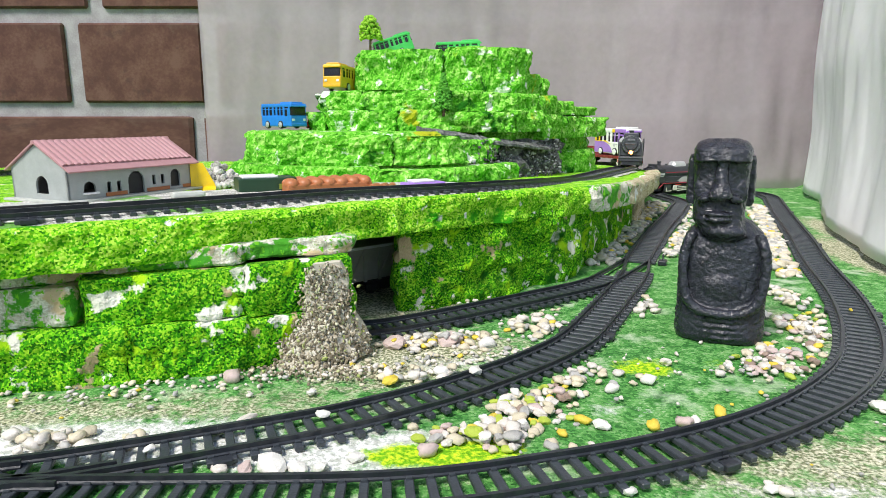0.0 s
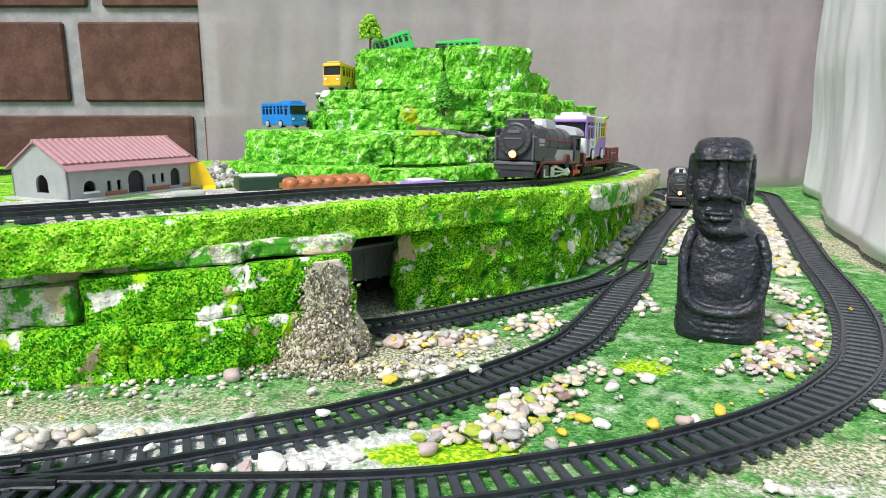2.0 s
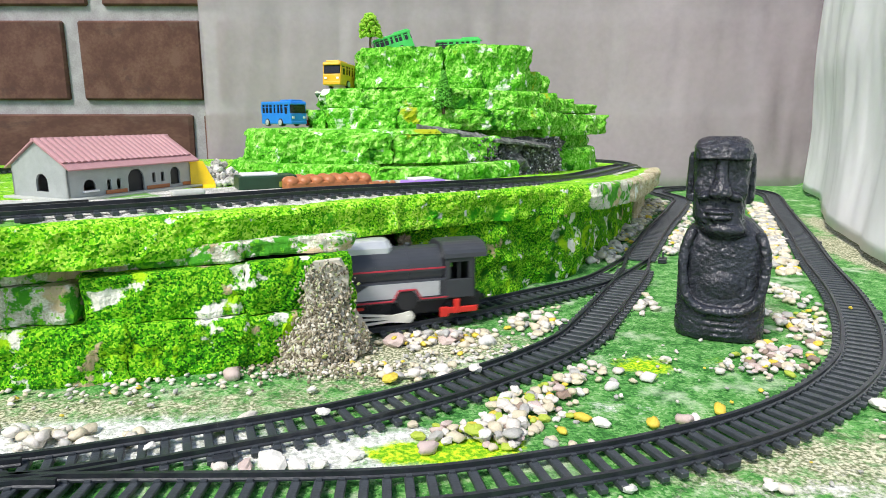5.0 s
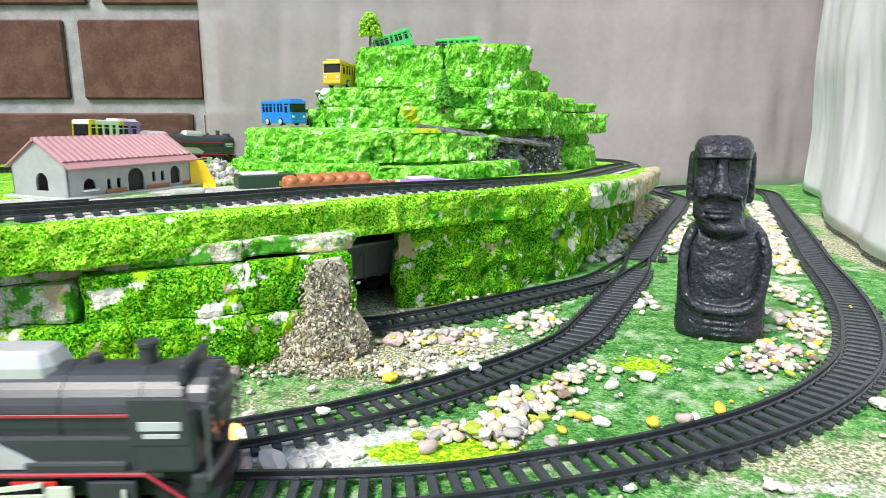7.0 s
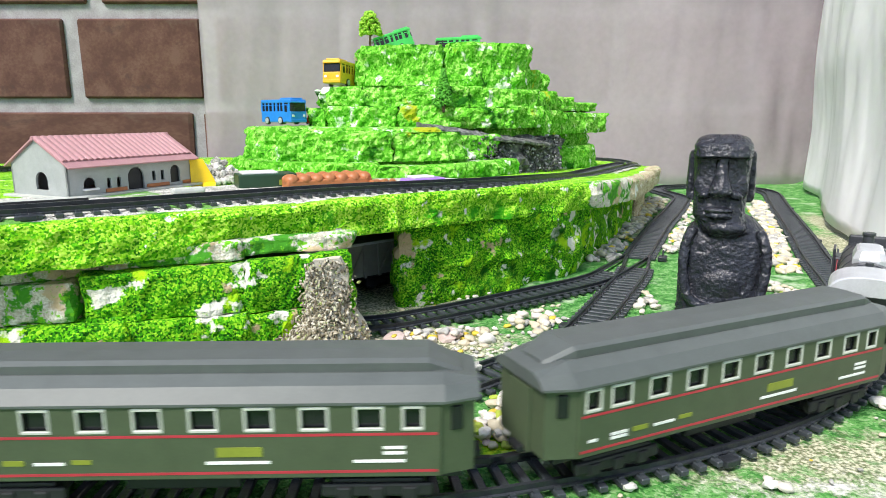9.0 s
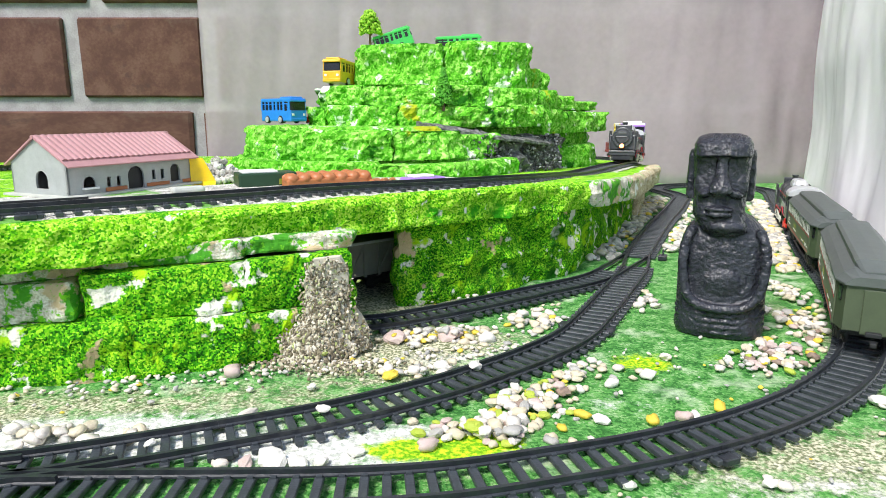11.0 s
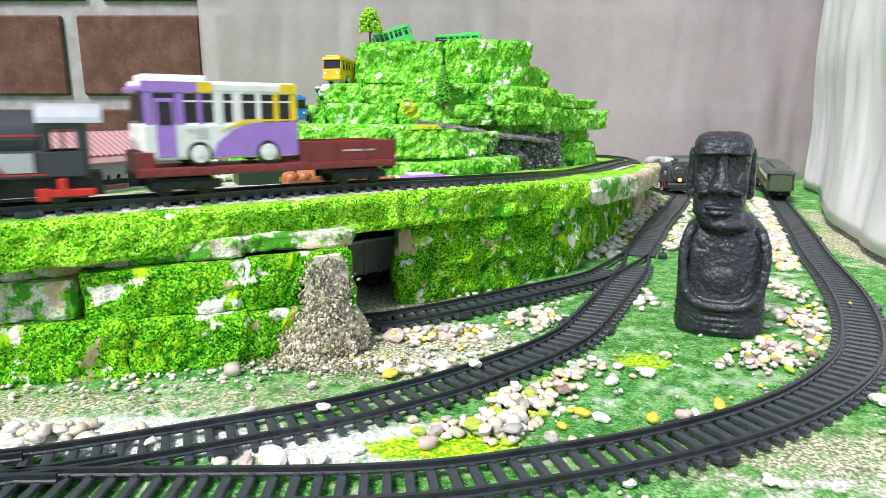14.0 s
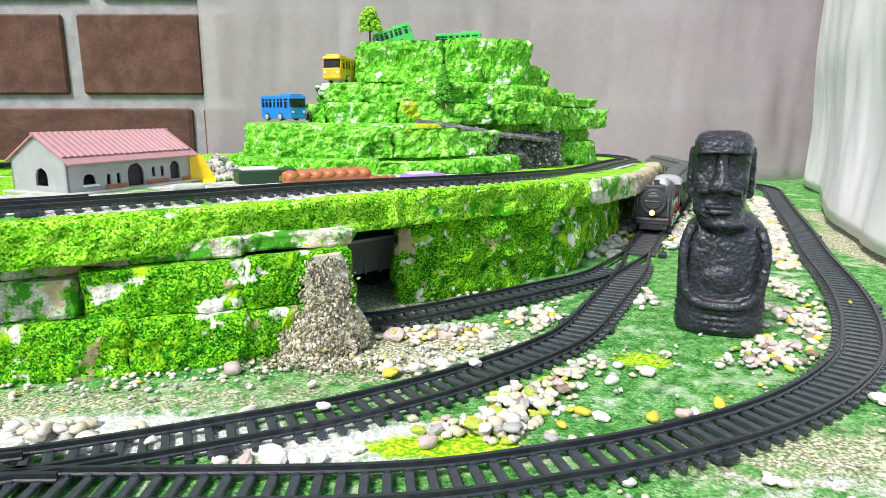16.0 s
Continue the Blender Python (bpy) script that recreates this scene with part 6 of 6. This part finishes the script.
def pebbles():
    rng = random.Random(8)
    single = [(0.054, 0.171, 0.0030, "white"), (0.096, 0.1725, 0.0028, "white"), (0.0995, 0.171, 0.0024, "pale"), (0.164, 0.227, 0.0048, "white"), (0.074, 0.2125, 0.0035, "yellow"), (0.102, 0.223, 0.0036, "yellow"),
              (0.086, 0.2150, 0.0034, "pink"), (0.090, 0.2160, 0.0030, "white"), (0.056, 0.213, 0.0034, "white"), (-0.028, 0.1905, 0.0030, "white"), (0.085, 0.254, 0.0035, "white"), (0.099, 0.274, 0.0030, "pale"),
              (0.068, 0.245, 0.0032, "white"), (-0.053, 0.1845, 0.0056, "white"), (-0.061, 0.183, 0.0036, "pink"), (-0.045, 0.184, 0.0034, "white"), (-0.038, 0.185, 0.0030, "white"), (-0.069, 0.183, 0.0030, "pale"),
              (-0.070, 0.2145, 0.0045, "pale"), (-0.052, 0.241, 0.0028, "white"), (-0.088, 0.2555, 0.0052, "pink"), (-0.146, 0.207, 0.0040, "white"), (0.024, 0.204, 0.0052, "white"), (0.021, 0.2005, 0.0044, "yellow"),
              (0.013, 0.2035, 0.0046, "pale"), (-0.023, 0.297, 0.0058, "pink"), (0.003, 0.300, 0.0062, "pink"), (0.021, 0.2955, 0.0056, "white"), (0.0, 0.262, 0.0040, "white"), (-0.010, 0.256, 0.0030, "white"), (-0.022, 0.2525, 0.0040, "yellow"),
              (0.0275, 0.221, 0.0042, "brown"), (0.047, 0.236, 0.0036, "brown"), (-0.005, 0.1945, 0.0040, "pink")]
    for x, y, s, c in single:
        pebble(x, y, s, c, rng, False)
    for x, y, s, c in ((-0.0425, 0.2140, 0.0030, "white"), (0.0135, 0.2545, 0.0036, "white"), (-0.093, 0.1895, 0.0022, "white"), (0.2235, 0.343, 0.0016, "yellow")):
        ob = new("pebble", PEBBLES[c, 1])
        ob.matrix_basis = Matrix.LocRotScale((x, y, 0.0036 + s * 0.2), Euler((0.2, 0.1, x * 90)), (s, s, s))
        tagged(ob, "pale pebble caught between the rails of the track", "pebble", "scattered pebbles")
    piles = [(0.018, 0.203, 0.014, 0.006, 26, 0.0031), (0.034, 0.232, 0.012, 0.010, 34, 0.0028), (0.010, 0.209, 0.010, 0.006, 12, 0.0028), (0.050, 0.250, 0.009, 0.010, 16, 0.0026), (0.028, 0.220, 0.010, 0.008, 24, 0.0030), (0.040, 0.219, 0.010, 0.008, 10, 0.0024),
             (0.187, 0.320, 0.012, 0.022, 70, 0.0029), (0.150, 0.280, 0.014, 0.012, 38, 0.0027), (0.135, 0.265, 0.012, 0.008, 22, 0.0026), (0.208, 0.375, 0.008, 0.03, 34, 0.0028), (0.112, 0.366, 0.006, 0.016, 20, 0.0036), (0.122, 0.384, 0.006, 0.010, 8, 0.0036),
             (-0.012, 0.302, 0.016, 0.009, 34, 0.0028), (0.008, 0.305, 0.014, 0.008, 22, 0.0029), (0.050, 0.325, 0.012, 0.010, 26, 0.0032), (-0.130, 0.203, 0.018, 0.005, 26, 0.0030), (-0.105, 0.201, 0.012, 0.004, 8, 0.0026), (-0.01, 0.262, 0.014, 0.008, 12, 0.0026), (0.066, 0.262, 0.012, 0.012, 10, 0.0028)]
    for x, y, sx, sy, n, size in piles:
        for _ in range(int(n * 1.9)):
            pebble(rng.gauss(x, sx * 0.7), rng.gauss(y, sy * 0.7), size * rng.uniform(0.55, 1.15), rng.choice((MIX if x > -0.05 else MIX[:-3]) + (["yellow", "lime", "lime"] if -0.03 < x < 0.06 and y < 0.24 else [])), rng)


pebbles()


def small_stones():
    """Smaller and far stones, past counting."""
    rng = random.Random(15)
    for tint, count in (("pale", 800), ("cream", 500), ("grey", 420), ("yellow", 100)):
        verts, faces = [], []
        for colour, k, m in rest:
            if {"white": "pale", "lime": "yellow", "pink": "cream", "brown": "grey"}.get(colour, colour) == tint:
                o = len(verts)
                verts += [m @ v.co for v in PEBBLES[tint, k].vertices]
                faces += [tuple(i + o for i in f.vertices) for f in PEBBLES[tint, k].polygons]
        base = [v.co.copy() for v in PEBBLES[tint, 0].vertices]
        tris = [tuple(p.vertices) for p in PEBBLES[tint, 0].polygons]
        tries = 0
        while tries < count:
            tries += 1
            k = rng.random()
            if k < 0.30:
                u = rng.random()
                x, y, s = 0.245 + 0.16 * u + rng.gauss(0, 0.010) - 0.006, 0.43 + 0.38 * u, 0.0038 * rng.uniform(0.6, 1.2)
            elif k < 0.52:
                u = rng.random()
                x, y, s = 0.112 + 0.165 * u + rng.gauss(0.004, 0.008), 0.47 + 0.38 * u, 0.0036 * rng.uniform(0.5, 1.3)
            elif k < 0.62:
                u = rng.random()
                x, y, s = 0.180 + 0.12 * u + rng.gauss(0, 0.006), 0.50 + 0.29 * u, 0.0034 * rng.uniform(0.5, 1.2)
            elif k < 0.80:
                x, y, s = rng.uniform(-0.19, 0.06), 0.0, 0.0011 * rng.uniform(0.5, 1.6)
                y = 0.247 + max(0.0, x + 0.17) * 0.22 - abs(rng.gauss(0, 0.014))
            elif k < 0.9:
                x, y, s = rng.uniform(-0.03, 0.08), rng.uniform(0.26, 0.40), 0.0014 * rng.uniform(0.5, 1.5)
            else:
                x, y, s = rng.uniform(0.02, 0.26), rng.uniform(0.15, 0.30), 0.0010 * rng.uniform(0.5, 1.6)
            if any(np.min(np.hypot(q[:, 0] - x, q[:, 1] - y)) < 0.0125 + s * 0.6 for q in RAILS):
                continue
            m = Matrix.LocRotScale((x, y, s * 0.3), Euler((rng.uniform(-0.3, 0.3), rng.uniform(-0.3, 0.3), rng.uniform(0, 6.28))), (s, s, s))
            o = len(verts)
            verts += [m @ v for v in base]
            faces += [tuple(i + o for i in f) for f in tris]
        me = bpy.data.meshes.new("small_stones")
        me.from_pydata(verts, [], faces)
        me.materials.append(PEBBLE_MATS[tint])
        me.shade_smooth()
        tagged(new("small_stones", me), "scattered small " + tint + " stones and gravel on the ground", "gravel", kind="stuff")


small_stones()
# ---------------------------------------------------------------- movement
class Path:
    """A course along a line of plan points, by distance."""
    def __init__(self, points, height):
        self.pts, self.length = spline([(x, y, height(x, y)) for x, y in points], 0.002)
        self.xyz = np.array(self.pts)
        self.at = np.linspace(0, self.length, len(self.pts))

    def place(self, s):
        return Vector([float(np.interp(s, self.at, self.xyz[:, k])) for k in range(3)])

    def car(self, s, base, lift=0.0, shift=0.0):
        a, b = self.place(s + base / 2), self.place(s - base / 2)
        d = (a - b).normalized()
        q = d.to_track_quat("X", "Z").to_matrix().to_4x4()
        return Matrix.Translation((a + b) / 2) @ q @ Matrix.Translation((shift, 0, lift))


def smooth_run(keys, t):
    """Distance at t from a few timed distances, with even speed changes."""
    ts, ss = [k[0] for k in keys], [k[1] for k in keys]
    m = []
    for i in range(len(ts)):
        if i == 0 or i == len(ts) - 1:
            j = max(1, min(i, len(ts) - 1))
            m.append((ss[j] - ss[j - 1]) / (ts[j] - ts[j - 1]))
        else:
            a, b = (ss[i] - ss[i - 1]) / (ts[i] - ts[i - 1]), (ss[i + 1] - ss[i]) / (ts[i + 1] - ts[i])
            m.append(2 * a * b / (a + b) if a * b > 0 else 0.0)
    i = max(0, min(len(ts) - 2, sum(1 for v in ts if v <= t) - 1))
    w = ts[i + 1] - ts[i]
    u = (t - ts[i]) / w
    return ((1 + 2 * u) * (1 - u) ** 2 * ss[i] + u * (1 - u) ** 2 * w * m[i] + u * u * (3 - 2 * u) * ss[i + 1] + u * u * (u - 1) * w * m[i + 1])


RAIL = 0.0047
# distances of each engine's nose along its line
RUN_A = [(0, 0.397), (0.5, 0.500), (1, 0.594), (1.5, 0.692), (2, 0.789), (2.5, 0.898), (2.8, 0.979), (3.2, 1.098), (3.4, 1.165), (3.5, 1.205), (3.6, 1.243), (4.2, 1.415), (7, 2.014), (11.3, 2.913), (11.5, 2.956), (12, 3.059), (12.5, 3.158), (13, 3.254), (13.5, 3.380), (13.8, 3.475), (14, 3.533), (14.4, 3.670), (16, 4.091)]
RUN_B = [(0, 2.765), (0.5, 2.805), (1, 2.842), (1.5, 2.884), (2, 2.940), (2.5, 3.010), (3, 3.102), (3.5, 3.221), (4, 3.339), (4.2, 3.381), (6.3, 3.80), (10, 4.17), (16, 4.42)]
RUN_C = [(0, 0.52), (6.7, 1.532), (7, 1.589), (7.5, 1.6925), (8, 1.776), (8.5, 1.868), (9, 1.948), (11.5, 2.383), (12, 2.474), (12.5, 2.588), (13, 2.690), (13.5, 2.788), (14, 2.848), (14.6, 2.913), (15, 2.968), (15.5, 3.052), (16, 3.165)]


def motions():
    upper = Path(UPPER_TRACK[:-1] + UPPER_TRACK[:-1] + UPPER_TRACK[:2], lambda x, y: floor_z(y) + RAIL)
    lower = Path(LOWER + TUNNEL_TRACK, lambda x, y: RAIL)
    times = [i / 10 for i in range(161)]
    run = lambda keys, line, back, base, lift=0.0, shift=0.0: [(t, line.car(smooth_run(keys, t) - back, base, lift, shift)) for t in times]
    walk(loco_a, run(RUN_A, upper, 0.0598, 0.073))
    walk(wagon_a, run(RUN_A, upper, 0.1905, 0.086))
    walk(bus_a, run(RUN_A, upper, 0.1905, 0.086, 0.0130, 0.0255))
    walk(loco_b, run(RUN_B, lower, 0.0598, 0.073))
    walk(loco_c, run(RUN_C, lower, 0.0598, 0.073))
    walk(coach_1, run(RUN_C, lower, 0.2065, 0.096))
    walk(coach_2, run(RUN_C, lower, 0.3665, 0.096))
    # side rods swing with the driving wheels
    for engine, keys in ((loco_a, RUN_A), (loco_b, RUN_B), (loco_c, RUN_C)):
        for rod in [o for o in engine.children if o.name.startswith("side_rod")]:
            rows = []
            for i in range(0, 481, 2):
                a = smooth_run(keys, i / 30) / 0.0066
                rows.append((i / 30, pose(0.0012 * math.cos(a), 0, 0.0012 * math.sin(a))))
            walk(rod, rows)


motions()
